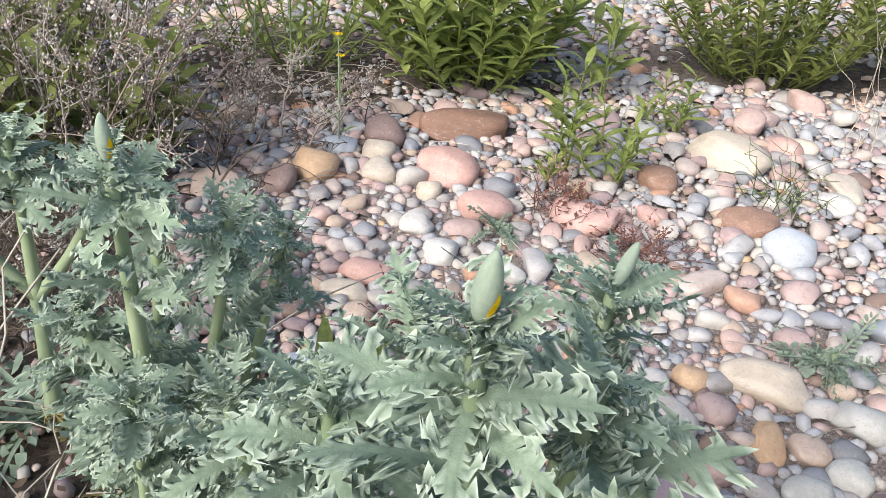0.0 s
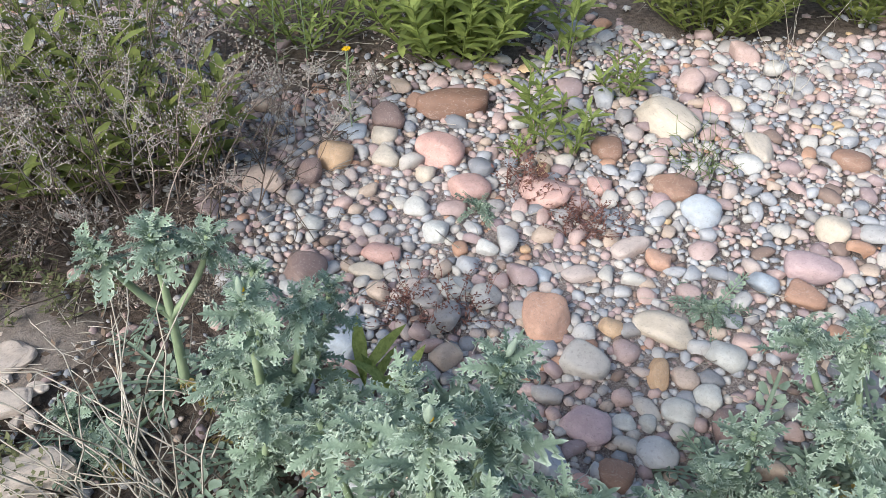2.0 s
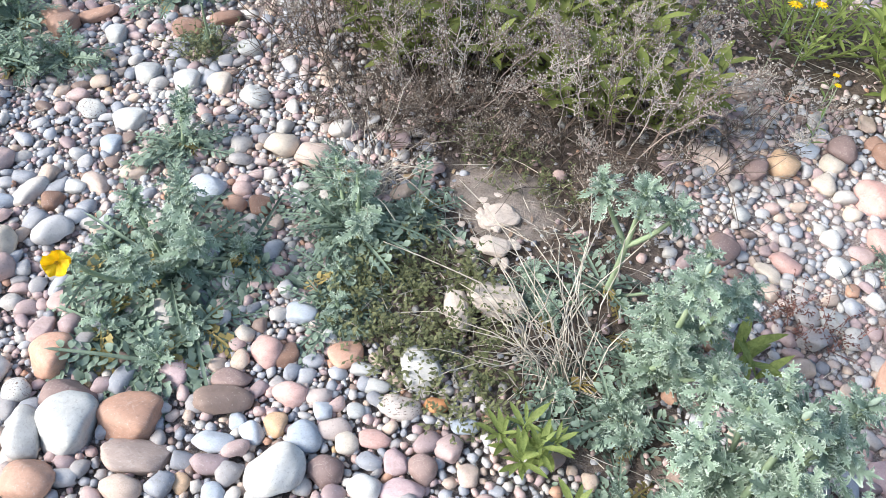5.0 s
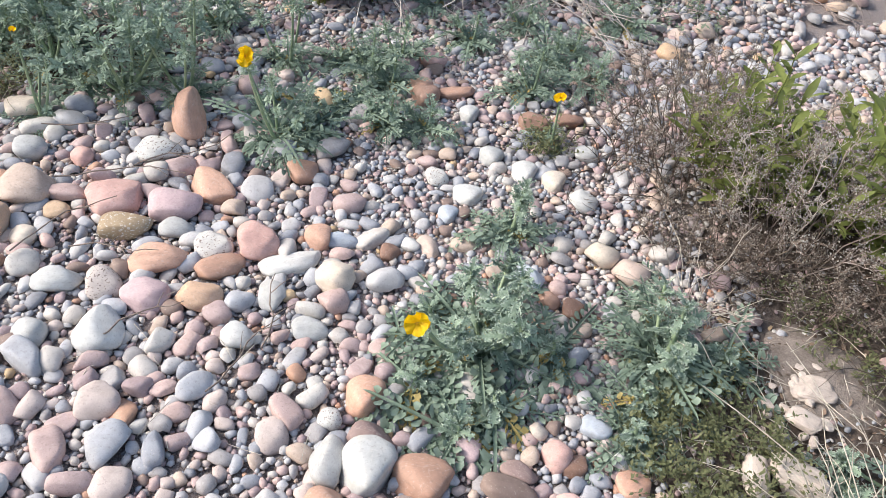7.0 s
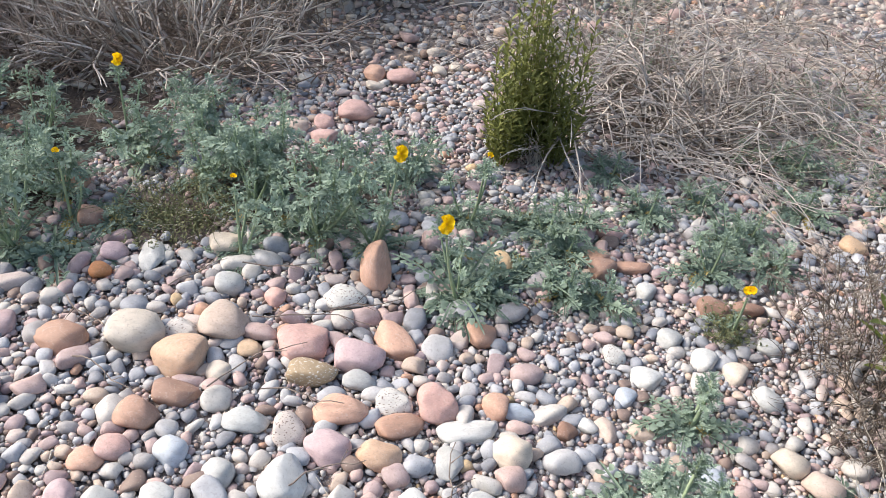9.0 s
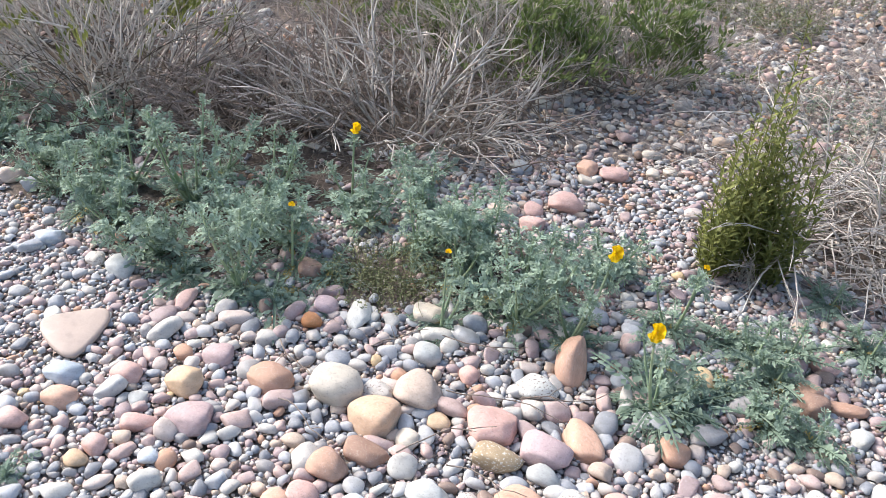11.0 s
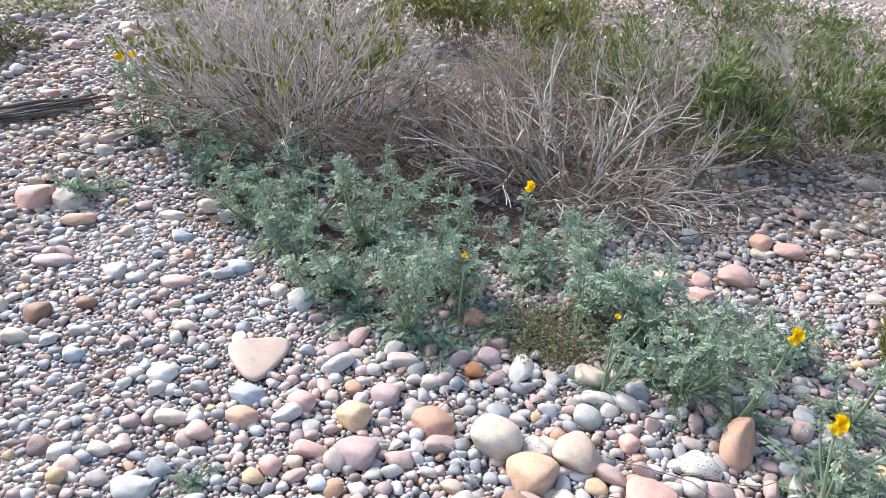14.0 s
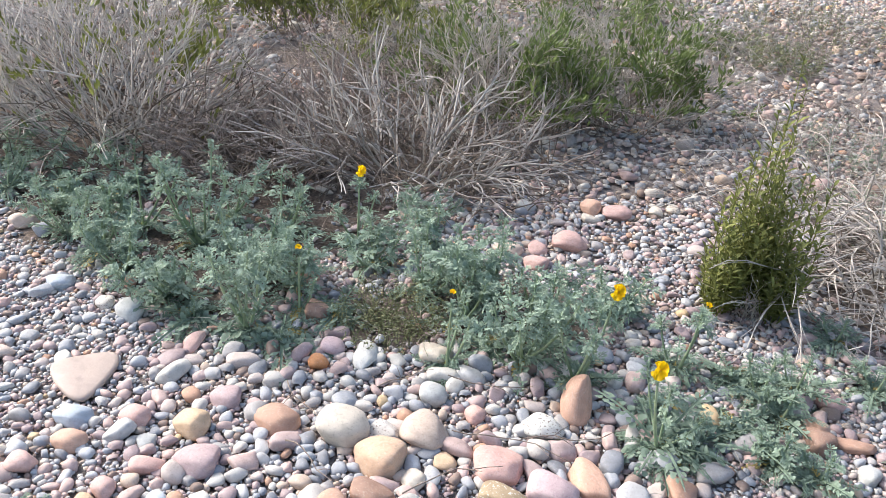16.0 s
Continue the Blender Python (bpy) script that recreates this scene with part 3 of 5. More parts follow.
    for _ in range(4):
        fine = [((fine[k - 1][0] + 2 * fine[k][0] + fine[(k + 1) % count][0]) / 4, (fine[k - 1][1] + 2 * fine[k][1] + fine[(k + 1) % count][1]) / 4) for k in range(count)]
    rings = []
    for size, z in ((0.93, 0.0), (1.0, 0.005), (1.0, 0.011), (0.96, 0.0155), (0.88, 0.017), (0.5, 0.0175)):
        rings.append([bm.verts.new((px * size, py * size, z + 0.0015 * noise.noise(Vector((px * 60, py * 60, z * 40))))) for px, py in fine])
    for low, high in zip(rings, rings[1:]):
        for k in range(count):
            bm.faces.new((low[k], low[(k + 1) % count], high[(k + 1) % count], high[k]))
    bm.faces.new(rings[-1])
    bm.faces.new(rings[0][::-1])
    bmesh.ops.recalc_face_normals(bm, faces=bm.faces)
    me = bpy.data.meshes.new("slab")
    bm.to_mesh(me)
    bm.free()
    me.shade_smooth()
    me.materials.append(STONE_MATERIALS["rose"])
    ob = new("stone_slab", me)
    ob.matrix_world = pose(x, y, 0.006, 0, 0, turn)
    tagged(ob, "flat three-cornered pinkish sandstone slab lying on fine pebbles", "stone")
    TAKEN.append((x, y, 0.16, 0.15, radians(turn)))


slab(-2.09, -1.555, 0)

# ---- ground ----
SOIL = [(-3.15, -0.92, 0.36, 0.30), (-3.35, -1.35, 0.35, 0.35), (-0.45, 0.76, 0.30, 0.24), (-0.72, 1.02, 0.52, 0.36), (-0.50, 0.62, 0.24, 0.22), (-0.28, 0.50, 0.28, 0.20), (-0.52, 0.38, 0.18, 0.16), (-0.14, 0.42, 0.22, 0.13), (-3.78, -0.6, 0.42, 0.6),
        (-4.1, -2.0, 0.65, 0.7), (-4.7, 0.3, 0.45, 0.55), (-2.65, 1.25, 0.5, 0.42), (-3.75, -1.3, 0.4, 0.4), (-2.6, 1.65, 0.25, 0.25), (-2.42, -0.72, 0.2, 0.2), (-0.3, 1.8, 0.35, 0.3),
        (0.0, 1.85, 0.35, 0.2), (0.8, 2.05, 0.45, 0.2), (-2.75, -1.3, 0.35, 0.4), (-2.5, -0.3, 0.3, 0.35), (-3.2, -1.9, 0.4, 0.3), (-5.6, -0.9, 0.5, 0.6)]


DRY = [(-3.3, 0.7, 1.0, 0.7), (-2.8, 1.35, 0.8, 0.6), (-5.6, 2.2, 1.8, 1.6), (-4.6, 1.4, 1.2, 0.7)]


def soil_at(x, y):
    """How bare and earthy the beach is at a place, from shingle (0) to soil (1)."""
    worst = 0.0
    rough = 0.25 * noise.noise(Vector((x * 5, y * 5, 3)))
    for cx, cy, rx, ry in SOIL:
        u, v = (x - cx) / rx, (y - cy) / ry
        if u * u + v * v < 2.2:
            worst = max(worst, min(1.0, max(0.0, (1.15 - math.sqrt(u * u + v * v) - rough) / 0.4)))
    for cx, cy, rx, ry in DRY:
        if (x - cx) ** 2 / rx ** 2 + (y - cy) ** 2 / ry ** 2 < 1 + rough:
            worst = max(worst, 0.34)
    return worst


def ground_sheet():
    near = [i * 0.09 for i in range(-113, 61)]
    xs = [-400, -150, -60, -30, -18, -13] + near + [8, 14, 30, 60, 150, 400]
    neary = [i * 0.09 for i in range(-73, 57)]
    ys = [-400, -150, -60, -30, -16, -10] + neary + [8, 14, 30, 60, 150, 400]
    v = [(x, y, -0.004 + 0.012 * noise.noise(Vector((x * 1.3, y * 1.3, 0))) * (1 if abs(x) < 12 and abs(y) < 9 else 0)) for y in ys for x in xs]
    w = len(xs)
    f = [(j * w + i, j * w + i + 1, (j + 1) * w + i + 1, (j + 1) * w + i) for j in range(len(ys) - 1) for i in range(w - 1)]
    me = bpy.data.meshes.new("ground")
    me.from_pydata(v, [], f)
    at = me.attributes.new("soil", "FLOAT", "POINT")
    at.data.foreach_set("value", [soil_at(px, py) if abs(px) < 9 and abs(py) < 6 else 0.2 for px, py, pz in v])
    me.materials.append(GROUND)
    me.shade_smooth()
    tagged(new("ground", me), "grey-brown sandy grit of a shingle beach", "ground", kind="structure")


ground_sheet()


def half_stone(seed, subdiv):
    bm = unit_stone(seed, subdiv, 0.72 + 0.03 * (seed % 6))
    low = [v for v in bm.verts if v.co.z < -0.6]
    bmesh.ops.delete(bm, geom=low, context="VERTS")
    bm.verts.index_update()
    v = np.array([tuple(q.co) for q in bm.verts])
    f = np.array([[q.index for q in face.verts] for face in bm.faces])
    bm.free()
    return v, f


def in_view(x, y):
    """The parts of the beach that matter: the first patch and the long fan."""
    if -1.6 < x < 1.7 and -0.3 < y < 3.2 and y > -0.2 + 0.35 * x:
        return True
    far = -0.2 - x
    return far > 0.15 and -0.95 - 0.85 * far - 0.3 < y < 0.1 + 1.2 * far and x > -10.5


class Bed:
    """Pebbles laid without crossing one another, the large ones first."""
    CELL = 0.03

    def __init__(self, seed):
        self.rnd, self.cells, self.laid = random.Random(seed), {}, []
        for x, y, length, width, a in TAKEN:
            n = max(1, round(length / width))
            for k in range(n):
                o = (k - (n - 1) / 2) * (length - width) / max(n - 1, 1)
                self.put(x + o * math.cos(a), y + o * math.sin(a), width * 0.46, False)

    def around(self, x, y, r):
        c = self.CELL
        for i in range(int((x - r) // c), int((x + r) // c) + 1):
            for j in range(int((y - r) // c), int((y + r) // c) + 1):
                yield i, j

    def put(self, x, y, r, keep=True):
        for key in self.around(x, y, r):
            self.cells.setdefault(key, []).append((x, y, r))
        if keep:
            self.laid.append((x, y, r))

    def free(self, x, y, r, tight):
        for key in self.around(x, y, r):
            for px, py, pr in self.cells.get(key, ()):
                if (px - x) ** 2 + (py - y) ** 2 < (tight * (pr + r)) ** 2:
                    return False
        return True

    def scatter(self, box, per_area, low, high, tight=0.78, soil=0.965):
        x0, y0, x1, y1 = box
        for _ in range(int((x1 - x0) * (y1 - y0) * per_area)):
            x, y = self.rnd.uniform(x0, x1), self.rnd.uniform(y0, y1)
            r = self.rnd.uniform(low, high) / 2
            if not in_view(x, y) or not self.free(x, y, r, tight) or self.rnd.random() < soil * soil_at(x, y):
                continue
            self.put(x, y, r)


def lay(name, label, places, shapes, seed, material=PEBBLES):
    """One mesh of many pebbles, each of its own size, flatness and turn."""
    rnd = np.random.RandomState(seed)
    V, F, total = [], [], 0
    for x, y, r in places:
        v, f = shapes[rnd.randint(len(shapes))]
        k = rnd.uniform(1.0, 1.55) ** 0.8
        sx, sy, sz = r * k * 1.12, r / k * 1.22, r * rnd.uniform(0.5, 0.86)
        a, b, c = rnd.uniform(0, 6.28), rnd.normal(0, 0.17), rnd.normal(0, 0.17)
        R = np.array(Euler((b, c, a)).to_matrix())
        p = (v * (sx, sy, sz)) @ R.T + (x, y, sz * 0.3 + rnd.uniform(0, 0.3) * r)
        V.append(p)
        F.append(f + total)
        total += len(v)
    V, F = np.concatenate(V), np.concatenate(F)
    me = bpy.data.meshes.new(name)
    me.vertices.add(len(V))
    me.vertices.foreach_set("co", V.astype(np.float32).ravel())
    me.loops.add(F.size)
    me.loops.foreach_set("vertex_index", F.astype(np.int32).ravel())
    me.polygons.add(len(F))
    me.polygons.foreach_set("loop_start", np.arange(0, F.size, 3, dtype=np.int32))
    me.update(calc_edges=True)
    me.shade_smooth()
    me.materials.append(material)
    return tagged(new(name, me), label, "pebbles", kind="stuff")


bed = Bed(11)
NEAR = (-3.4, -2.6, 1.7, 3.0)
STONY = (-2.25, -1.35, -0.25, 0.12)
bed.scatter(STONY, 60, 0.050, 0.075)
bed.scatter(STONY, 380, 0.034, 0.050)
bed.scatter(NEAR, 8, 0.05, 0.066)
bed.scatter(NEAR, 75, 0.036, 0.05)
bed.scatter(NEAR, 650, 0.024, 0.036)
bed.scatter(NEAR, 3600, 0.016, 0.024)
FOCUS = ((-1.5, 0.0, 1.3, 1.9), (-2.9, -2.3, -0.3, 0.7))
for box in FOCUS:
    bed.scatter(box, 8000, 0.010, 0.016, 0.74)
for box in FOCUS:
    bed.scatter(box, 3600, 0.007, 0.010, 0.72, 0.8)
near_count = len(bed.laid)
bed.scatter((-10.0, -7.0, -3.3, 6.0), 14, 0.06, 0.10)
bed.scatter((-10.0, -7.0, -3.3, 6.0), 380, 0.030, 0.052)
bed.scatter((-5.2, -3.6, -3.3, 2.2), 1050, 0.020, 0.034)
bed.scatter((-3.4, -0.6, -2.6, 1.0), 2600, 0.012, 0.020)
bed.scatter((-3.4, -4.4, -0.6, -2.6), 260, 0.036, 0.06)
bed.scatter((-3.4, -4.4, -0.6, -2.6), 1600, 0.02, 0.036)
seen_part = in_view
in_view = lambda x, y: not seen_part(x, y)
bed.scatter((-5.0, -5.0, 3.5, 5.0), 40, 0.06, 0.1)
bed.scatter((-5.0, -5.0, 3.5, 5.0), 200, 0.04, 0.06)
ROUND = [half_stone(280 + k, 3) for k in range(16)]
FINE = [half_stone(300 + k, 2) for k in range(16)]
COARSE = [half_stone(340 + k, 1) for k in range(14)]
near_pebbles = bed.laid[:near_count]
lay("pebbles", "mixed grey, pink and white beach pebbles lying close together", [p for p in near_pebbles if p[2] > 0.023], ROUND, 1)
lay("small_pebbles", "small grey, pink and white pebbles packed between stones", [p for p in near_pebbles if 0.0122 < p[2] <= 0.023], FINE, 4)
lay("gravel", "fine mixed grey and pink beach gravel between the stones", [p for p in near_pebbles if p[2] <= 0.0122], COARSE, 2)
lay("distant_pebbles", "grey and pinkish shingle farther up the beach", bed.laid[near_count:], COARSE, 3, FAR_PEBBLES)


# ---- horned poppies ----
def poppy_leaf_mesh(seed, pairs, spread, curl, material=None, feathery=False, body=0.0):
    """A deeply lobed, wavy leaf of length one along x, with toothed lobes and a pale rim."""
    rnd = random.Random(seed)
    v, f, rim = [], [], []

    def bend(x, y, z):
        a = curl * x
        return (math.sin(a) / max(curl, 1e-3) - z * math.sin(a), y, -(1 - math.cos(a)) / max(curl, 1e-3) + z * math.cos(a))

    def point(x, y, z, r):
        v.append(bend(x, y, z))
        rim.append(r)
        return len(v) - 1

    rib = 0.022 + 0.02 * spread + body
    steps = pairs * 2 + 1
    mid = [point(k / steps, 0, -0.012, 0.12) for k in range(steps + 1)]
    sides = []
    for s in (-1, 1):
        edge = [point(k / steps, s * rib * (1 - 0.4 * k / steps), 0.012 + body * (0.25 + rnd.uniform(-0.35, 0.35)), 0.05) for k in range(steps + 1)]
        sides.append(edge)
        for k in range(steps):
            f.append((mid[k], edge[k], edge[k + 1], mid[k + 1]) if s < 0 else (mid[k], mid[k + 1], edge[k + 1], edge[k]))
        for i in range(pairs):
            u = (2 * i + 1) / steps
            long = spread * (0.30 + 0.70 * math.sin(math.pi * min(1.0, 0.2 + 0.72 * u))) * rnd.uniform(0.6, 1.3)
            lift = rnd.uniform(-0.6, 0.9) * long
            lean = 0.5 + rnd.uniform(-0.45, 0.5)
            w = (0.80 if feathery else 0.50) / steps

            twist = rnd.uniform(-1.0, 1.0)

            def on(q, across, up=0.0, r=0.0):
                side_w = across * w
                return point(u + lean * long * q + side_w * math.cos(twist * q), s * (rib + long * q), lift * q * q + up * long + side_w * math.sin(twist * q) * 1.3, r)

            x0, x1 = edge[2 * i], edge[min(2 * i + 2, steps)]
            e = edge[2 * i + 1]
            if feathery:
                m0, m1 = on(0.36, -0.9, 0.04, 0.1), on(0.40, 0.9, -0.04, 0.1)
                t0, t1, t2 = on(0.84, -1.15, rnd.uniform(0.0, 0.3), 0.35), on(1.10, 0.1, rnd.uniform(-0.2, 0.2), 0.5), on(0.80, 1.2, rnd.uniform(0.0, 0.3), 0.35)
                tris = [(e, m1, m0), (m0, t1, t0), (m0, m1, t1), (m1, t2, t1)]
            else:
                wave = [rnd.uniform(0.15, 0.6) * (1 if q % 2 else -0.35) for q in range(7)]
                c0, c1 = on(0.36, 0.0, 0.02), on(0.76, 0.0, -0.02, 0.05)
                rim_at = [on(0.40, -1.15, wave[0], 0.55), on(0.74, -1.55, wave[1], 0.85), on(0.98, -0.85, wave[2], 0.95), on(1.12, 0.05, wave[3], 1.0),
                          on(0.96, 0.9, wave[4], 0.95), on(0.72, 1.55, wave[5], 0.85), on(0.40, 1.15, wave[6], 0.55)]
                tris = [(x0, e, rim_at[0]), (e, c0, rim_at[0]), (e, rim_at[6], c0), (e, x1, rim_at[6])]
                tris += [(rim_at[0], c0, rim_at[1]), (c0, c1, rim_at[1]), (rim_at[1], c1, rim_at[2]), (rim_at[2], c1, rim_at[3]), (rim_at[3], c1, rim_at[4]), (rim_at[4], c1, rim_at[5]), (c1, c0, rim_at[5]), (c0, rim_at[6], rim_at[5])]
            f.extend(tris if s > 0 else [t[::-1] for t in tris])
    tip = point(1.08, 0, 0.0, 1.0)
    f.append((mid[-1], sides[0][-1], tip))
    f.append((mid[-1], tip, sides[1][-1]))
    me = bpy.data.meshes.new("leaf")
    me.from_pydata(v, [], f)
    at = me.attributes.new("rim", "FLOAT", "POINT")
    at.data.foreach_set("value", [r for r in rim])
    me.materials.append(material or POPPY_LEAF)
    me.shade_smooth()
    return me


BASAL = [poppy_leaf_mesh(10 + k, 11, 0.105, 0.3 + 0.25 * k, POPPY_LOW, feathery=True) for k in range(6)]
UPPER = [poppy_leaf_mesh(20 + k, 7, 0.21, 0.1 + 0.26 * k, body=0.03) for k in range(6)]
UPPER_FINE = [poppy_leaf_mesh(50 + k, 8, 0.22, 0.2 + 0.22 * k, feathery=True) for k in range(6)]
OLD = [poppy_leaf_mesh(30 + k, 11, 0.10, 1.2, POPPY_OLD, True) for k in range(2)]


def petal_mesh(seed):
    rnd = random.Random(seed)
    n, rows = 12, 6
    v, f = [], []
    for i in range(rows):
        u = i / (rows - 1)
        for k in range(n + 1):
            w = (k / n - 0.5) * 2
            half = 0.72 * math.sin(math.pi * (0.10 + 0.52 * u))
            edge = 1 - 0.44 * w * w * u + 0.035 * u * math.sin(9 * w + seed * 1.7)
            v.append((u * 0.95 * edge + 0.03, w * half, 0.30 * u * u * (1 - 0.3 * w * w) + 0.12 * u * math.sin(6 * w + seed * 2.3) + 0.02 * rnd.random() * u))
    for i in range(rows - 1):
        for k in range(n):
            o = i * (n + 1) + k
            f.append((o, o + n + 1, o + n + 2, o + 1))
    me = bpy.data.meshes.new("petal")
    me.from_pydata(v, [], f)
    me.materials.append(PETAL)
    me.shade_smooth()
    return me


PETALS = [petal_mesh(k) for k in range(4)]


def anther_mesh():
    s = Shape()
    rnd = random.Random(4)
    for _ in range(26):
        a, r = rnd.uniform(0, 6.28), rnd.uniform(0.03, 0.16)
        top = (r * math.cos(a), r * math.sin(a), rnd.uniform(0.16, 0.27))
        s.tube([(0.3 * top[0], 0.3 * top[1], 0.0), top], 0.008, 0.006)
        s.bead(top, 0.036)
    s.tube([(0, 0, 0), (0, 0, 0.3)], 0.03, 0.025, 5)
    return s.mesh("stamens", ANTHER)


STAMENS = anther_mesh()


def bud_mesh():
    bm = bmesh.new()
    bmesh.ops.create_icosphere(bm, subdivisions=3, radius=0.5)
    for v in bm.verts:
        taper = 1.0 - 0.55 * max(0.0, v.co.x)
        v.co = Vector((v.co.x * 2.0 + 0.9, v.co.y * 0.62 * taper, v.co.z * 0.62 * taper))
    me = bpy.data.meshes.new("bud")
    bm.to_mesh(me)
    bm.free()
    me.shade_smooth()
    me.materials.append(POPPY_LEAF)
    at = me.attributes.new("rim", "FLOAT", "POINT")
    at.data.foreach_set("value", [0.45] * len(me.vertices))
    return me


BUD = bud_mesh()


def slit_mesh():
    """The strip of yellow petals that shows where a bud begins to open."""
    v, f = [], []
    for i in range(7):
        u = i / 6
        half = 0.34 * math.sin(math.pi * (0.06 + 0.94 * u)) * (1 - 0.5 * u)
        r = 0.325 * math.sqrt(max(0.02, 1 - (1.9 * u * 0.55 - 0.95) ** 2)) * 1.02
        for k in range(5):
            a = -1.2 + (k - 2) * half
            v.append((-0.02 + 1.05 * u, r * math.cos(a), r * math.sin(a)))
    for i in range(6):
        for k in range(4):
            o = i * 5 + k
            f.append((o, o + 1, o + 6, o + 5))
    me = bpy.data.meshes.new("petal_slit")
    me.from_pydata(v, [], f)
    me.materials.append(PETAL)
    me.shade_smooth()
    return me


SLIT = slit_mesh()


def poppy(x, y, stems, basal=14, basal_len=0.14, old=1, seed=0, dense=12, label="glaucous blue-green horned poppy plant with lobed leaves among pebbles", flowers=(), buds=(), z=0.0, stem_leaves=1.0, fork=0, flat=False, fine=False):
    """stems: (dx, dy, height, size of the head of leaves). flowers, buds: (number of the stem, size, direction)."""
    rnd = random.Random(seed * 7 + 3)
    upper = UPPER_FINE if fine else UPPER
    root = new("horned_poppy")
    root.location = (x, y, z)
    tagged(root, label, "plant", "horned poppies")
    up = Vector((0, 0, 1))
    for n, (dx, dy, h, size) in enumerate(stems):
        top = Vector((dx, dy, h))
        start = Vector((0.01 * math.cos(n * 2.4), 0.01 * math.sin(n * 2.4), 0))
        if fork and 0 < n < 3:
            start = trunk[fork]
        pts = curve_points(start, top, (dx * 0.12, dy * 0.12, -0.04 * math.hypot(dx, dy)), 7)
        if n == 0:
            trunk = pts
        s = Shape()
        s.tube(pts, (0.0055 if fine else 0.0085 if n == 0 else 0.0062) * min(1.1, 0.45 + h * 2), 0.0028 if fine else 0.0036, 6)
        child("stem", s.mesh("stem", POPPY_STEM), root)
        axis = (pts[-1] - pts[-2]).normalized()
        # the crowded head of clasping leaves
        for k in range(round(dense * 1.25)):
            u = (k + 0.5) / (dense * 1.25)
            a = k * 2.39996 + n
            e = radians(72 - 72 * u + rnd.uniform(-15, 15))
            out = axis.orthogonal().normalized()
            out = Matrix.Rotation(a, 3, axis) @ out
            d = out * math.cos(e) + axis * math.sin(e)
            at = top - axis * (size * 0.55 * u)
            long = size * (0.36 + 0.32 * u) * rnd.uniform(0.8, 1.2)
            child("leaf", upper[rnd.randrange(6)], root, frame_of(at, d, axis, long, rnd.uniform(-0.7, 0.7)))
        # leaves along the stem
        for k in range(int((4 + int(h * 26)) * stem_leaves)) if not fine else range(2 + int(h * 9)):
            u = rnd.uniform(0.12, 0.85)
            i = min(int(u * 6), 5)
            at = pts[i].lerp(pts[i + 1], u * 6 - i)
            a = rnd.uniform(0, 6.28)
            d = Vector((math.cos(a), math.sin(a), rnd.uniform(0.2, 0.9)))
            child("leaf", (upper if u > 0.25 else BASAL)[rnd.randrange(6)], root, frame_of(at, d, up, size * rnd.uniform(0.6, 0.95), rnd.uniform(-0.4, 0.4)))
        for m, big, way in flowers:
            if m == n:
                w = Vector(way).normalized()
                head = child("flower", STAMENS, root, frame_of(top + axis * 0.02 + w * 0.02, w.orthogonal(), w, big), "open yellow four-petalled flower")
                for q in range(4):
                    child("petal", PETALS[(q + n) % 4], head, Matrix.Rotation(q * math.pi / 2 + 0.3, 4, "Z") @ Matrix.Rotation(((-0.15, -0.75, 0.1, -0.5) if fine else (-0.08, -0.36, 0.04, -0.28))[q], 4, "Y"))
        for m, big, way in buds:
            if m == n:
                bud = child("bud", BUD, root, frame_of(top + axis * 0.005, way, up, big), "pale pointed flower bud")
                if m == 0:
                    child("petal_slit", SLIT, bud, None, "yellow petals showing through the opening bud")
    for k in range(round(basal * 1.6)):
        a = k * 2.39996 + rnd.uniform(-0.3, 0.3)
        e = rnd.uniform(0.02, 0.4) if flat else rnd.uniform(0.02, 0.65) if k % 3 else rnd.uniform(0.3, 1.1)
        d = Vector((math.cos(a), math.sin(a), e))
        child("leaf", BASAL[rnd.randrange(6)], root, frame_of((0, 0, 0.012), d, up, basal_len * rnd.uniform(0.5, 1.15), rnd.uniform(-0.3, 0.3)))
    for k in range(old):
        a = rnd.uniform(0, 6.28)
        child("leaf", OLD[k % 2], root, frame_of((0, 0, 0.02), (math.cos(a), math.sin(a), 0.25), up, basal_len * rnd.uniform(0.6, 0.9)), "withered yellow leaf")
    return root


# the tall plant by which the walk begins
poppy(0.13, 0.34, [(0.008, -0.03, 0.425, 0.072), (0.07, 0.10, 0.36, 0.09), (-0.11, 0.06, 0.30, 0.08), (-0.02, 0.06, 0.36, 0.085), (0.06, -0.05, 0.34, 0.085),
      (0.13, 0.0, 0.29, 0.085), (-0.08, -0.05, 0.30, 0.085), (0.02, -0.12, 0.29, 0.085), (0.11, -0.09, 0.27, 0.08), (0.06, 0.03, 0.36, 0.085), (-0.05, 0.01, 0.36, 0.085),
      (0.16, -0.05, 0.21, 0.08), (-0.04, -0.12, 0.24, 0.08)], basal=18, basal_len=0.16, seed=1, dense=13,
      buds=[(0, 0.015, (0.1, -0.2, 1)), (1, 0.013, (0.3, 0.1, 1))], label="tall dense glaucous horned poppy with lobed leaves and pointed buds")
# the little one like a palm, and its bushy neighbour
poppy(-0.27, 0.66, [(0.02, 0.01, 0.30, 0.085), (0.085, 0.03, 0.28, 0.078), (-0.06, 0.0, 0.28, 0.078), (0.15, -0.05, 0.07, 0.06), (-0.13, -0.09, 0.05, 0.06), (0.12, 0.06, 0.07, 0.055), (-0.05, -0.15, 0.04, 0.055)], basal=5, basal_len=0.15, seed=2, dense=13, stem_leaves=0.1, fork=3, flat=True,
      label="small horned poppy with a thick pale stem and tufted leaves")
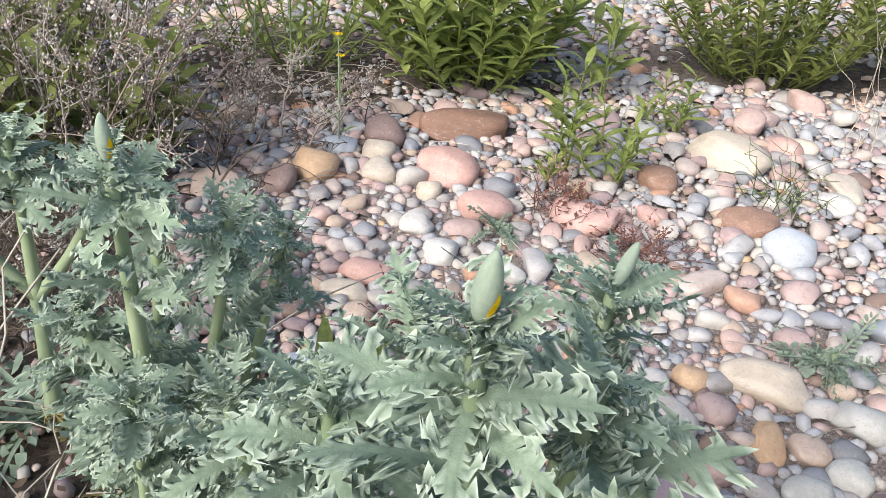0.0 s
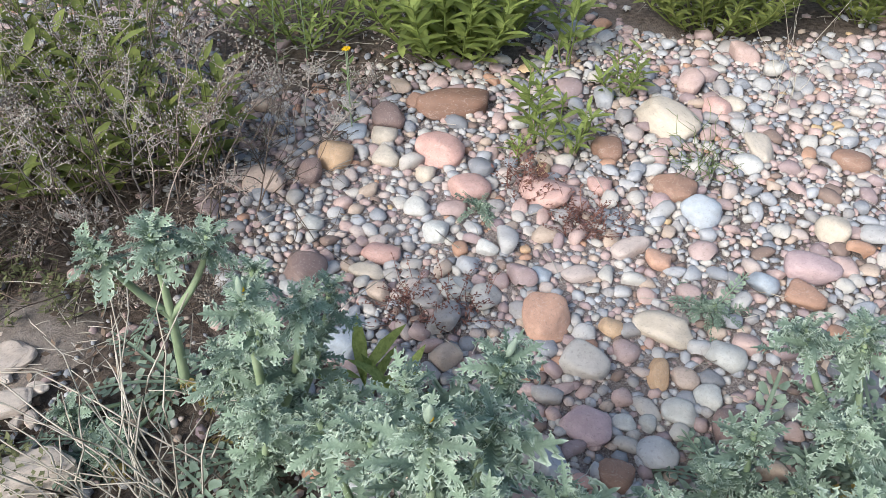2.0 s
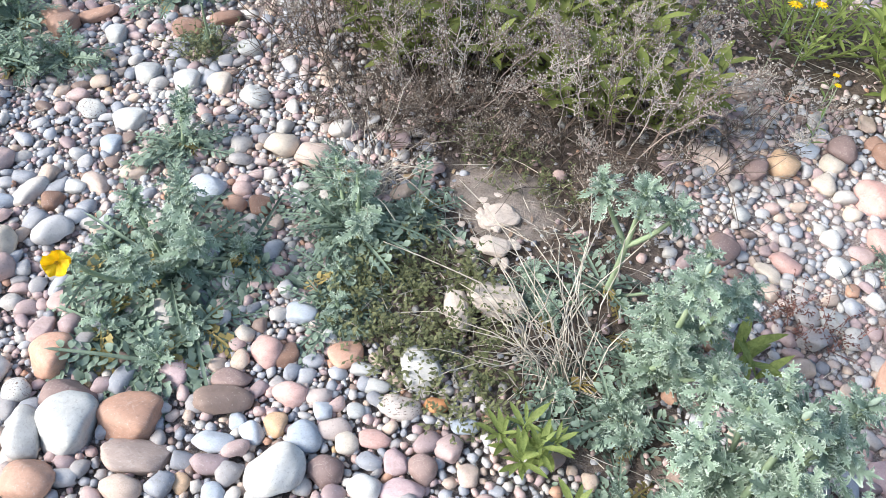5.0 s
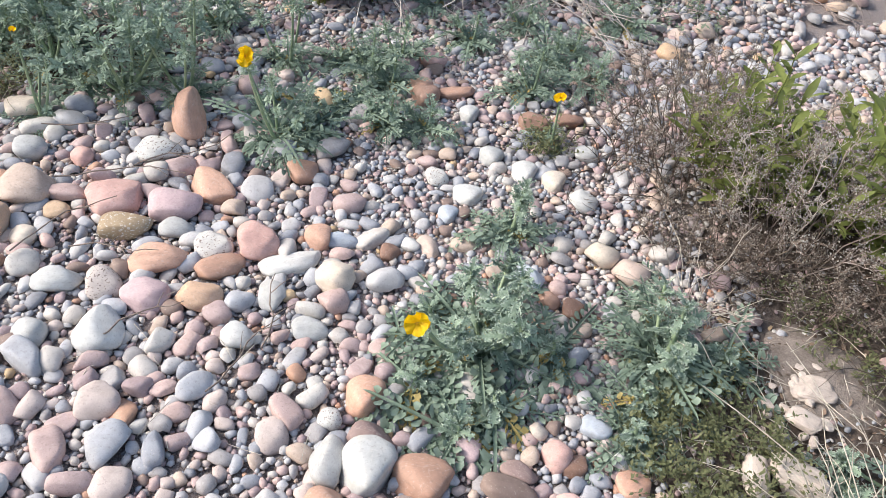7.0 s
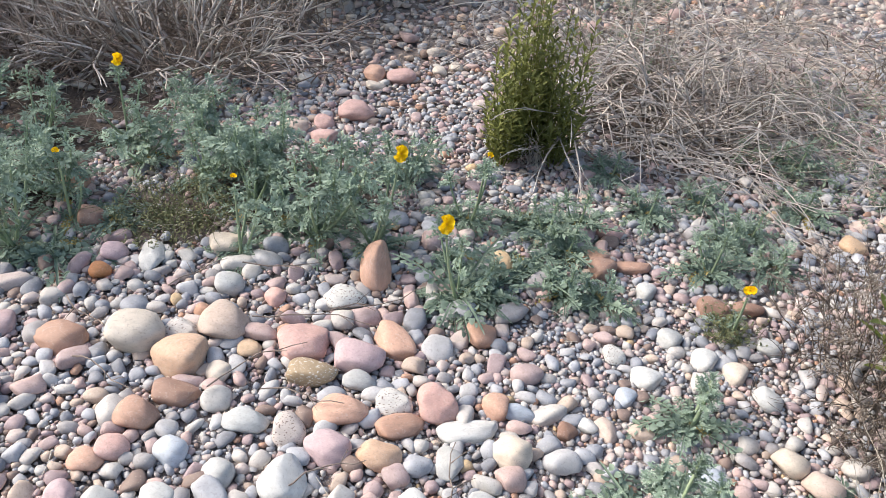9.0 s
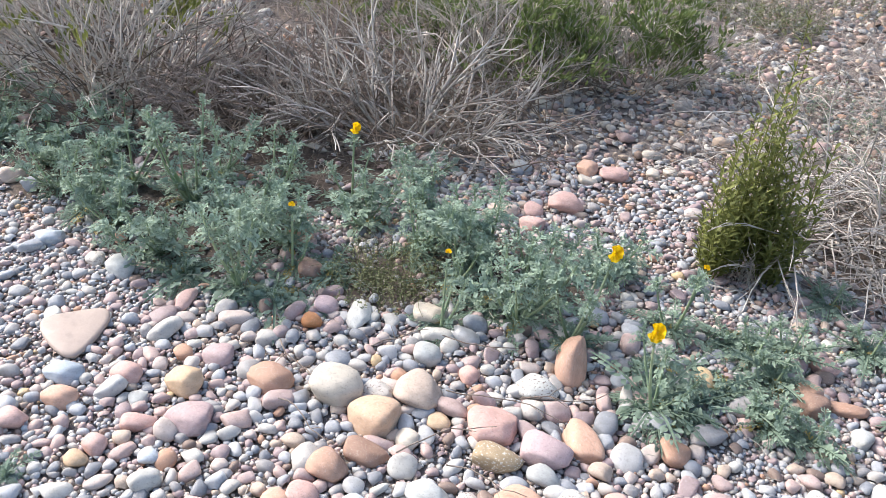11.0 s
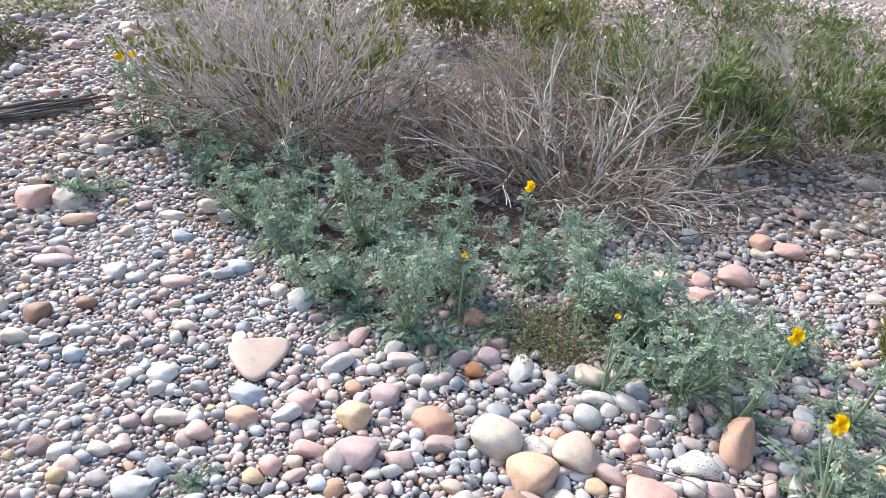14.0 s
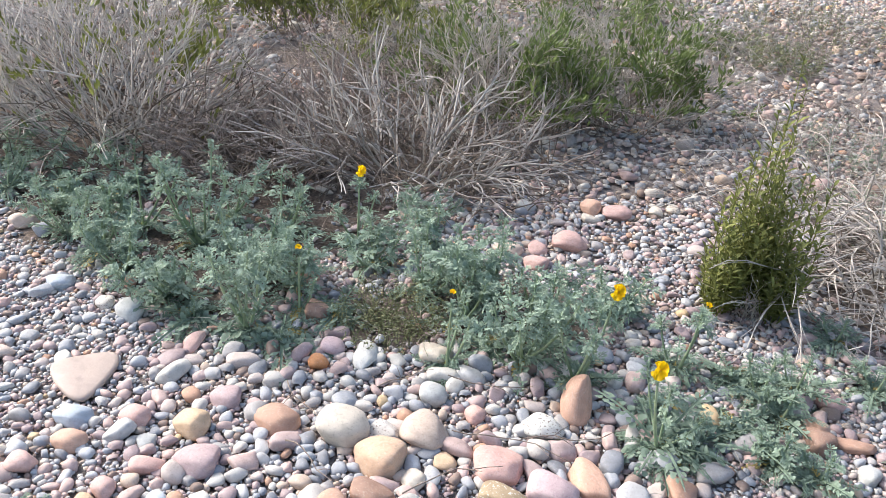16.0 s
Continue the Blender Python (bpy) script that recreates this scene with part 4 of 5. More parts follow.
poppy(-0.11, 0.55, [(0.045, -0.07, 0.38, 0.07), (0.09, -0.02, 0.33, 0.07), (0.02, 0.03, 0.33, 0.07), (0.10, 0.06, 0.28, 0.07), (0.06, -0.11, 0.26, 0.07), (0.13, -0.06, 0.22, 0.07), (0.0, -0.05, 0.27, 0.07)], basal=10, seed=3, dense=12, stem_leaves=1.7,
      buds=[(0, 0.014, (0, 0, 1))])
poppy(-0.20, 0.40, [(0.0, 0.0, 0.04, 0.04)], basal=10, basal_len=0.15, seed=12, dense=5, flat=True, label="low rosette of dull green horned poppy leaves")
poppy(-0.35, 0.55, [(0.0, 0.0, 0.04, 0.04)], basal=10, basal_len=0.12, seed=13, dense=4, flat=True, label="low rosette of dull green horned poppy leaves")
poppy(0.0, 0.28, [(0.0, 0.0, 0.05, 0.05)], basal=9, basal_len=0.15, seed=14, dense=8, flat=True, label="low rosette of dull green horned poppy leaves")
# beside the start, towards the open shingle
poppy(0.70, 0.56, [(-0.14, 0.07, 0.24, 0.08), (-0.05, 0.10, 0.22, 0.08), (0.06, 0.08, 0.22, 0.08), (-0.10, -0.03, 0.18, 0.075), (0.1, -0.04, 0.2, 0.08)], basal=26, basal_len=0.17, seed=4, dense=12)
poppy(0.34, 0.27, [(0.03, -0.03, 0.26, 0.05), (0.03, 0.12, 0.22, 0.06), (0.02, 0.04, 0.2, 0.06), (-0.03, -0.06, 0.18, 0.06), (0.09, -0.05, 0.16, 0.06)], basal=18, basal_len=0.14, seed=5, dense=9,
      flowers=[(0, 0.040, (-0.1, -0.45, 0.8))], label="horned poppy with one wide open yellow flower")
# with the side-turned flower
poppy(-0.95, 0.12, [(0.03, 0.06, 0.22, 0.08), (-0.06, 0.0, 0.18, 0.075), (0.1, 0.02, 0.16, 0.075), (0.10, -0.20, 0.29, 0.03), (-0.09, 0.12, 0.14, 0.075), (0.02, -0.08, 0.13, 0.07)], basal=42, basal_len=0.225, seed=6, dense=13, old=5, flat=True,
      flowers=[(3, 0.0243, (0.6, -0.6, 0.35))], label="spreading horned poppy with a yellow flower turned sideways")
poppy(-1.22, 0.36, [(0.0, 0.03, 0.13, 0.07), (-0.05, 0.08, 0.1, 0.06)], basal=18, basal_len=0.15, seed=7, dense=10)
poppy(-0.75, 0.44, [(0.0, 0.02, 0.17, 0.08), (0.07, -0.05, 0.13, 0.07), (-0.08, 0.04, 0.15, 0.07)], basal=44, basal_len=0.165, seed=8, dense=8, label="low blue-green rosette of feathery horned poppy leaves")
for n, (px, py) in enumerate([(-0.86, 0.24), (-0.80, 0.06), (-0.78, -0.03), (-0.92, -0.05), (-1.06, 0.06), (-0.88, 0.50), (-0.68, 0.33), (-0.68, 0.55)]):
    poppy(px, py, [(0.0, 0.0, 0.06, 0.06)], basal=15, basal_len=0.17, seed=130 + n, dense=6, flat=True, old=2, label="low blue-green rosette of feathery horned poppy leaves")
poppy(-0.62, 0.26, [(0.0, 0.0, 0.06, 0.05)], basal=20, basal_len=0.13, seed=9, dense=6, flat=True, label="low blue-green rosette of feathery horned poppy leaves")
# small ones in the shingle
poppy(0.54, 0.88, [(0.0, 0.0, 0.03, 0.035)], basal=12, basal_len=0.075, seed=10, dense=6, old=0, label="small seedling horned poppy rosette between pebbles")
poppy(0.15, 1.12, [(0.0, 0.0, 0.02, 0.025)], basal=9, basal_len=0.06, seed=11, dense=5, old=0, label="small seedling horned poppy rosette between pebbles")

for n, (px, py, h, length) in enumerate([(0.51, 0.53, 0.14, 0.16), (0.60, 0.42, 0.16, 0.17), (0.40, 0.38, 0.12, 0.15), (-0.10, 0.42, 0.05, 0.15)]):
    poppy(px, py, [(0.0, 0.02, h, 0.08), (0.05, -0.04, h * 0.8, 0.07), (-0.05, -0.03, h * 0.7, 0.07)][:2 if n else 3], basal=11, basal_len=length, seed=170 + n, dense=8, label="low spreading horned poppy with feathery grey-green leaves")

# the long row behind the stones
ROW = [(-2.87, -1.36, 0.37, 5), (-2.34, -1.13, 0.30, 4), (-2.69, -1.58, 0.22, 4), (-2.99, -1.08, 0.22, 3), (-3.42, -2.03, 0.17, 3), (-3.31, -2.2, 0.16, 3),
       (-3.37, -1.73, 0.20, 3), (-2.89, -0.52, 0.18, 3), (-3.2, -0.52, 0.13, 2), (-2.54, -0.37, 0.27, 5), (-2.19, -0.30, 0.28, 5), (-2.57, -0.58, 0.22, 4),
       (-3.05, -2.5, 0.10, 2), (-2.52, -1.41, 0.18, 4), (-3.0, -1.6, 0.24, 4), (-3.1, -1.3, 0.22, 3), (-2.7, -1.15, 0.22, 4)]
ROW += [(-2.6, -1.0, 0.2, 4), (-2.95, -1.85, 0.2, 4), (-3.15, -1.95, 0.18, 4), (-2.4, -0.45, 0.25, 4), (-2.35, -0.2, 0.22, 4), (-2.75, -0.75, 0.16, 3), (-2.8, -1.7, 0.22, 4), (-3.55, -2.3, 0.2, 4), (-2.45, 0.05, 0.15, 3)]
for n, (px, py, h, count) in enumerate(ROW):
    rr = random.Random(n + 40)
    poppy(px, py, [(rr.uniform(-0.13, 0.13), rr.uniform(-0.13, 0.13), h * rr.uniform(0.75, 1.1), rr.uniform(0.092, 0.122)) for _ in range(count + (2 if px > -2.9 else 1))],
          basal=9, basal_len=0.17, seed=40 + n, dense=6 if px > -2.8 else 5, fine=True)
poppy(-2.91, -0.80, [(0.03, 0.0, 0.29, 0.07), (0.05, -0.08, 0.18, 0.07), (-0.04, 0.06, 0.2, 0.06)], basal=12, seed=61, fine=True, dense=10, flowers=[(0, 0.0225, (0.7, 0.2, 0.6))],
      label="horned poppy with a yellow flower beside a dead shrub")
poppy(-3.69, -2.62, [(0.0, 0.0, 0.36, 0.09), (0.05, 0.1, 0.3, 0.09), (-0.05, -0.1, 0.33, 0.09), (0.1, -0.05, 0.22, 0.09), (0.05, 0.2, 0.2, 0.09)], basal=16, seed=62, fine=True, dense=12,
      flowers=[(0, 0.0234, (0.5, 0, 0.8)), (2, 0.0252, (0.5, 0.3, 0.6))], label="tall horned poppy with two yellow flowers on the shingle")
poppy(-2.08, -0.16, [(0.06, 0.05, 0.33, 0.05), (0.02, -0.08, 0.25, 0.075), (0.1, 0.0, 0.24, 0.075), (-0.05, 0.06, 0.24, 0.075)], basal=16, seed=63, fine=True, dense=11,
      flowers=[(0, 0.0243, (0.7, -0.1, 0.55))], label="horned poppy with a crumpled yellow flower above lobed leaves")
poppy(-1.80, 0.0, [(0.08, -0.08, 0.30, 0.04), (0.0, 0.0, 0.2, 0.07), (0.05, 0.08, 0.15, 0.07), (-0.1, -0.03, 0.2, 0.07)], basal=24, basal_len=0.19, seed=64, fine=True, dense=11, old=3,
      flowers=[(0, 0.0252, (0.7, -0.2, 0.55))], label="horned poppy with a wide yellow flower and feathery low leaves")
poppy(-2.15, 0.17, [(0.1, -0.01, 0.27, 0.07), (0.0, 0.05, 0.2, 0.07), (-0.05, -0.06, 0.16, 0.06)], basal=14, seed=65, fine=True, dense=11, flowers=[(0, 0.010, (0.5, 0.2, 0.8))])
for n, (px, py, h, length) in enumerate([(-1.74, 0.29, 0.1, 0.16), (-2.02, 0.37, 0.14, 0.15), (-2.04, 0.74, 0.11, 0.15), (-1.72, 0.76, 0.15, 0.16), (-2.03, 0.48, 0.15, 0.14), (-1.83, 0.90, 0.09, 0.13), (-1.68, 0.96, 0.08, 0.13), (-1.68, 0.38, 0.09, 0.14), (-1.92, 0.39, 0.1, 0.15),
                                         (-1.92, 1.26, 0.1, 0.15), (-2.18, 1.45, 0.12, 0.15), (-2.05, 0.95, 0.1, 0.14), (-1.85, 1.0, 0.1, 0.13), (-2.3, 0.75, 0.1, 0.13)]):
    poppy(px, py, [(0.01, 0.02, h, 0.07), (-0.04, -0.03, h * 0.8, 0.06)], basal=15, basal_len=length, seed=70 + n, dense=9, fine=True)
for n, (px, py, length) in enumerate([(-1.80, 0.09, 0.19), (-1.88, 0.22, 0.20), (-2.1, 0.32, 0.18), (-2.40, -1.30, 0.19), (-2.27, -1.02, 0.19), (-2.42, -0.86, 0.17), (-1.97, 0.04, 0.18), (-2.25, -0.40, 0.17)]):
    poppy(px, py, [(0.0, 0.0, 0.05, 0.05)], basal=16, basal_len=length, seed=100 + n, dense=4, flat=True, old=1, label="wide flat rosette of feathery grey-green horned poppy leaves")
poppy(-1.48, 0.66, [(0.05, -0.03, 0.17, 0.015), (0.0, 0.0, 0.06, 0.05)], basal=10, basal_len=0.09, seed=80, fine=True, dense=5, flowers=[(0, 0.017, (0.4, -0.4, 0.7))],
      label="small plant with a single yellow flower on a thin stem")
poppy(-2.45, -0.98, [(0.0, 0.0, 0.2, 0.02), (0.05, 0.05, 0.15, 0.05)], basal=6, seed=81, fine=True, dense=6, flowers=[(0, 0.012, (0.3, 0, 0.8))])
poppy(-2.15, -0.53, [(0.0, 0.0, 0.23, 0.04), (0.05, 0.05, 0.2, 0.07), (-0.08, 0.05, 0.2, 0.07)], basal=10, seed=82, fine=True, dense=8, flowers=[(0, 0.010, (0.3, 0, 0.8))])
poppy(-2.37, -2.57, [(0.0, 0.0, 0.06, 0.05)], basal=10, basal_len=0.11, seed=83, fine=True, dense=6)
poppy(-1.57, -1.53, [(0.0, 0.0, 0.03, 0.04)], basal=10, basal_len=0.08, seed=84, dense=5, old=0)


# ---- shrubs and other plants ----
def grow(shape, rnd, p, d, long, r, level, droop=0.06, spread=0.45, tips=None, bend=0.16):
    """A smooth curved branch that forks at its end and once on the way."""
    p, d = Vector(p), Vector(d).normalized()
    turn = Vector((rnd.gauss(0, bend), rnd.gauss(0, bend), rnd.gauss(0, bend * 0.6) - droop))
    pts, ways = [p.copy()], [d.copy()]
    segments = 4 if level else 3
    for _ in range(segments):
        d = (d + turn + Vector((rnd.gauss(0, 0.05), rnd.gauss(0, 0.05), rnd.gauss(0, 0.05)))).normalized()
        p = p + d * (long / segments)
        if p.z < 0.012:
            p.z, d.z = 0.012 + rnd.random() * 0.01, abs(d.z) * 0.4
        pts.append(p.copy())
        ways.append(d.copy())
    shape.tube(pts, r, r * 0.68, 3)
    if level == 0:
        if tips is not None:
            tips.append((p, d))
        return
    for k in range(3):
        i = 4 if k < 2 else rnd.randrange(1, 4)
        side = ways[i].orthogonal().normalized()
        side = Matrix.Rotation(rnd.uniform(0, 6.283), 3, ways[i]) @ side
        way = (ways[i] + side * rnd.uniform(0.5, 1.4) * spread).normalized()
        grow(shape, rnd, pts[i], way, long * rnd.uniform(0.5, 0.85), r * 0.66, level - 1, droop, spread, tips, bend)


def bare_shrub(x, y, rx, ry, h, count, seed, label, r=0.0042, level=2, lean=0.9, droop=0.07, spread=0.5, start=0.5, sweep=(0, 0), inner=120, material=None, flat=False, leaves=0, leaf_mat=None, leaf_len=0.05, name="dead_shrub", bend=0.16):
    """Bleached branches that spread and arch from a broad foot over low twigs toned for inner shade."""
    rnd = random.Random(seed)
    root = new(name)
    root.location = (x, y, 0)
    tagged(root, label, "shrub")
    tips = []
    total = 1 + 0.68 + 0.46 + 0.31 if level == 3 else 1 + 0.68 + 0.46
    s = Shape()
    for n in range(count):
        a, q = rnd.uniform(0, 6.283), math.sqrt(rnd.random())
        base = Vector((rx * start * q * math.cos(a), ry * start * q * math.sin(a), rnd.uniform(0.0, 0.02)))
        if flat:
            w = rnd.uniform(0, 6.283)
            way = Vector((math.cos(w) + sweep[0], math.sin(w) + sweep[1], rnd.uniform(0.25, 0.9)))
            long = rnd.uniform(0.7, 1.2) * rx * 1.5 / total
        else:
            way = Vector((q * lean * math.cos(a) * rx / h + sweep[0] + rnd.gauss(0, 0.2), q * lean * math.sin(a) * ry / h + sweep[1] + rnd.gauss(0, 0.2), 1.0))
            long = h * rnd.uniform(0.75, 1.2) * (1.25 - 0.3 * q) / total * (1 + droop * 2)
        grow(s, rnd, base, way, long, r * rnd.uniform(0.75, 1.15), level, droop, spread, tips, bend)
        if n % 8 == 7 or n == count - 1:
            tagged(child("branch", s.mesh("branch", material or TWIG_PALE), root), kind="stuff")
            s = Shape()
    # low inner twigs, browned or darkened so the shrub's inside reads as shaded
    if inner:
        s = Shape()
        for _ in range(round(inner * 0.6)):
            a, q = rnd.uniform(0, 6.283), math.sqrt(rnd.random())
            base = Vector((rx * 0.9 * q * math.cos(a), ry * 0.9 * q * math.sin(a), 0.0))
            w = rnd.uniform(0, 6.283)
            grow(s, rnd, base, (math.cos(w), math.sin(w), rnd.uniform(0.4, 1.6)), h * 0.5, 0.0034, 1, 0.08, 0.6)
        tagged(child("undergrowth", s.mesh("undergrowth", TWIG_SHADED if h > 0.6 else TWIG_BROWN), root), kind="stuff")
    if leaves:
        s = Shape()
        for p, d in tips:
            if noise.noise(Vector((p.x * 3.2 + seed, p.y * 3.2, p.z * 1.5))) + rnd.gauss(0, 0.12) > 0.35 - leaves:
                for k in range(14):
                    w = d * 0.8 + Vector((rnd.gauss(0, 0.35), rnd.gauss(0, 0.35), rnd.uniform(0.3, 1.0)))
                    s.leaflet(p - d * rnd.uniform(0.02, 0.22) + Vector((rnd.gauss(0, 0.012), rnd.gauss(0, 0.012), 0)), w, (rnd.gauss(0, 1), rnd.gauss(0, 1), 1), leaf_len * rnd.uniform(0.6, 1.2), leaf_len * 0.30)
        tagged(child("foliage", s.mesh("foliage", leaf_mat or SCRUB_LEAF), root), kind="stuff")
    return root


def leafy_bush(x, y, rx, ry, h, shoots, seed, label, leaf=0.06, width=0.014, per=16, material=None, name="green_bush", category="shrub", up_bias=0.6, cone=False, ragged=0.62):
    rnd = random.Random(seed)
    root = new(name)
    root.location = (x, y, 0)
    tagged(root, label, category)
    blade = None
    for n in range(shoots):
        s = Shape()
        a, q = n * 2.39996, math.sqrt((n + 0.5) / shoots)
        top = Vector((rx * q * math.cos(a), ry * q * math.sin(a), h * (1.05 - 0.75 * q if cone else 1 - 0.45 * q * q) * rnd.uniform(ragged, 1.1)))
        pts = curve_points((top.x * 0.35, top.y * 0.35, 0), top, (top.x * 0.15, top.y * 0.15, 0), 6, 0.004)
        s.tube(pts, 0.0028, 0.0012, 4)
        single = []
        for k in range(per):
            u = (0.25 if category == "plant" else 0.1) + (0.75 if category == "plant" else 0.9) * (k + rnd.random()) / per
            i = min(int(u * 5), 4)
            at = pts[i].lerp(pts[i + 1], min(1, u * 5 - i))
            b = k * 2.39996 + n
            d = Vector((math.cos(b), math.sin(b), up_bias + 0.9 * max(0, u - 0.6) + rnd.uniform(-0.2, 0.3)))
            long = leaf * rnd.uniform(0.65, 1.15) * (1.0 if u < 0.85 else 0.8)
            if category == "plant":
                single.append((at, d, long))
            else:
                s.blade(at, d, (0, 0, 1), long, width * rnd.uniform(0.8, 1.2), rnd.uniform(0.05, 0.35))
        shoot = child("shoot", s.mesh("shoot", material or LANCE), root)
        for at, d, long in single:
            if blade is None:
                one = Shape()
                one.blade((0, 0, 0), (1, 0, 0), (0, 0, 1), 1.0, width / leaf, 0.2)
                blade = one.mesh("leaf", material or LANCE)
            child("leaf", blade, shoot, frame_of(at, d, (0, 0, 1), long, rnd.uniform(-0.3, 0.3)))
    return root


def straw_tuft(x, y, count, length, seed, label, spread=0.6, material=None, thick=0.0011, rise=0.8, turn=None, name="dry_grass_tuft"):
    rnd = random.Random(seed)
    root = new(name)
    root.location = (x, y, 0)
    joined = [Shape() for _ in range(10)] if name == "grass_tuft" else None
    for n in range(count):
        s = joined[n % 10] if joined else Shape()
        a = rnd.uniform(0, 6.28) if turn is None else rnd.gauss(turn, 0.7)
        r = length * rnd.uniform(0.4, 1.1)
        out = Vector((math.cos(a), math.sin(a), 0))
        b = Vector((rnd.gauss(0, 0.025), rnd.gauss(0, 0.025), 0))
        k = rnd.uniform(0.3, 1.0) * spread
        pts = []
        bendw = rnd.gauss(0, 0.25)
        for i in range(7):
            u = i / 6
            pts.append(b + out * (r * k * u ** 1.4) + out.cross(Vector((0, 0, 1))) * (bendw * r * u * u) + Vector((0, 0, r * rise * (u - 0.55 * k * u * u * 1.3))))
        for p in pts:
            p += Vector((rnd.gauss(0, 0.006), rnd.gauss(0, 0.006), rnd.gauss(0, 0.004)))
            p.z = max(p.z, 0.008)
        s.tube(pts, thick, thick * 0.45, 3)
        if not joined:
            child("stalk", s.mesh("stalk", material or STRAW), root)
    if joined:
        for s in joined:
            child("blade_clump", s.mesh("blade_clump", material or STRAW), root)
    return tagged(root, label, "grass")


def weed_mat(x, y, rx, ry, h, count, seed, label, material=None, leaf=0.012, name="low_weeds"):
    rnd = random.Random(seed)
    s = Shape()
    for _ in range(count):
        a, q = rnd.uniform(0, 6.28), math.sqrt(rnd.random())
        base = Vector((rx * q * math.cos(a), ry * q * math.sin(a), 0.0))
        top = base + Vector((rnd.gauss(0, 0.03), rnd.gauss(0, 0.03), h * rnd.uniform(0.4, 1.1)))
        s.tube([base, base.lerp(top, 0.5) + Vector((rnd.gauss(0, 0.006), rnd.gauss(0, 0.006), 0)), top], 0.0009, 0.0005, 3)
        for k in range(7):
            at = base.lerp(top, 0.3 + 0.7 * k / 6)
            b = rnd.uniform(0, 6.28)
            s.leaflet(at, (math.cos(b), math.sin(b), rnd.uniform(-0.2, 0.8)), (0, 0, 1), leaf * rnd.uniform(0.6, 1.3), leaf * 0.5)
    ob = new(name, s.mesh("weeds", material or WEED))
    ob.location = (x, y, 0)
    return tagged(ob, label, "weeds", kind="stuff")


def seed_shrub(x, y, rx, ry, h, sprays, seed, label, dull=False):
    """Upright and arching stems with many short curled side branches full of small dry seed heads, over a low tangle
    coloured dark as shade.
    """
    rnd = random.Random(seed)
    root = new("seed_shrub")
    root.location = (x, y, 0)
    tagged(root, label, "shrub")
    # tangle added to darken the foot, its deep shade put into the colour
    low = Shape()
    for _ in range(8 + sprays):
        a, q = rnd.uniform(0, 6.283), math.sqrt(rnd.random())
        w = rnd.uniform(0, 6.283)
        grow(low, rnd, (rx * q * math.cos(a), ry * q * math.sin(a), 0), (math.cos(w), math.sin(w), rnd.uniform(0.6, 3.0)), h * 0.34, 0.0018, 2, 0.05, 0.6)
    child("undergrowth", low.mesh("undergrowth", TWIG_SHADED), root)
    for n in range(sprays):
        stem, heads = Shape(), Shape()
        a, q = n * 2.39996, math.sqrt((n + 0.5) / sprays)
        base = Vector((rx * 0.55 * q * math.cos(a), ry * 0.55 * q * math.sin(a), 0))
        a += rnd.gauss(0, 0.5)
        top = base + Vector((rx * q * rnd.uniform(0.3, 0.9) * math.cos(a), ry * q * rnd.uniform(0.3, 0.9) * math.sin(a), h * (1.05 - 0.5 * q * q) * rnd.uniform(0.55, 1.05)))
        pts = curve_points(base, top, (0, 0, h * rnd.uniform(0.05, 0.2)), 9, 0.007)
        stem.tube(pts, 0.0022, 0.0009, 3)
        for k in range(13):
            u = 0.32 + 0.68 * (k + rnd.random()) / 13
            i = min(int(u * 8), 7)
            at = pts[i].lerp(pts[i + 1], min(1.0, u * 8 - i))
            w = rnd.uniform(0, 6.283)
            d = Vector((math.cos(w), math.sin(w), rnd.uniform(0.1, 1.3))).normalized()
            long = rnd.uniform(0.03, 0.085) * (1.15 - 0.5 * u)
            curl = Vector((rnd.gauss(0, 0.35), rnd.gauss(0, 0.35), rnd.uniform(-0.3, 0.5)))
            side = [at]
            for _k in range(4):
                d = (d + curl * 0.35).normalized()
                side.append(side[-1] + d * long / 4)
            stem.tube(side, 0.0010, 0.0005, 3)
            for _k in range(9):
                m = rnd.randrange(1, 5)
                end = side[m] + Vector((rnd.gauss(0, 1), rnd.gauss(0, 1), rnd.gauss(0.3, 0.8))).normalized() * rnd.uniform(0.004, 0.013)
                stem.tube([side[m], end], 0.0005, 0.0004, 3)
                if rnd.random() < 0.75:
                    heads.bead(end, rnd.uniform(0.0011, 0.0025))
        spray = child("spray", stem.mesh("spray", TWIG_BROWN if dull or n % 3 == 1 else TWIG_DULL if n % 5 else TWIG_GREY), root)
        tagged(child("seed_cover", heads.mesh("seed_cover", SEED_DULL if dull else SEED_HEAD), spray), kind="stuff")
    return root


# brown seed-bearing shrub beside the first plants
for n, (px, py, rx, ry, h, c) in enumerate([(-0.50, 1.06, 0.30, 0.22, 0.38, 30), (-0.92, 0.95, 0.30, 0.22, 0.38, 36), (-0.26, 1.38, 0.20, 0.18, 0.14, 9), (-1.24, 0.94, 0.28, 0.28, 0.36, 36), (-0.66, 1.36, 0.35, 0.25, 0.46, 30), (-0.74, 0.86, 0.22, 0.10, 0.13, 12), (-0.95, 0.72, 0.22, 0.12, 0.14, 14), (-0.36, 0.86, 0.12, 0.10, 0.12, 8)]):
    seed_shrub(px, py, rx, ry, h, c, 200 + n, "dry grey-brown shrub with arching sprays of small seed heads", dull=n in (3, 5, 6, 7))
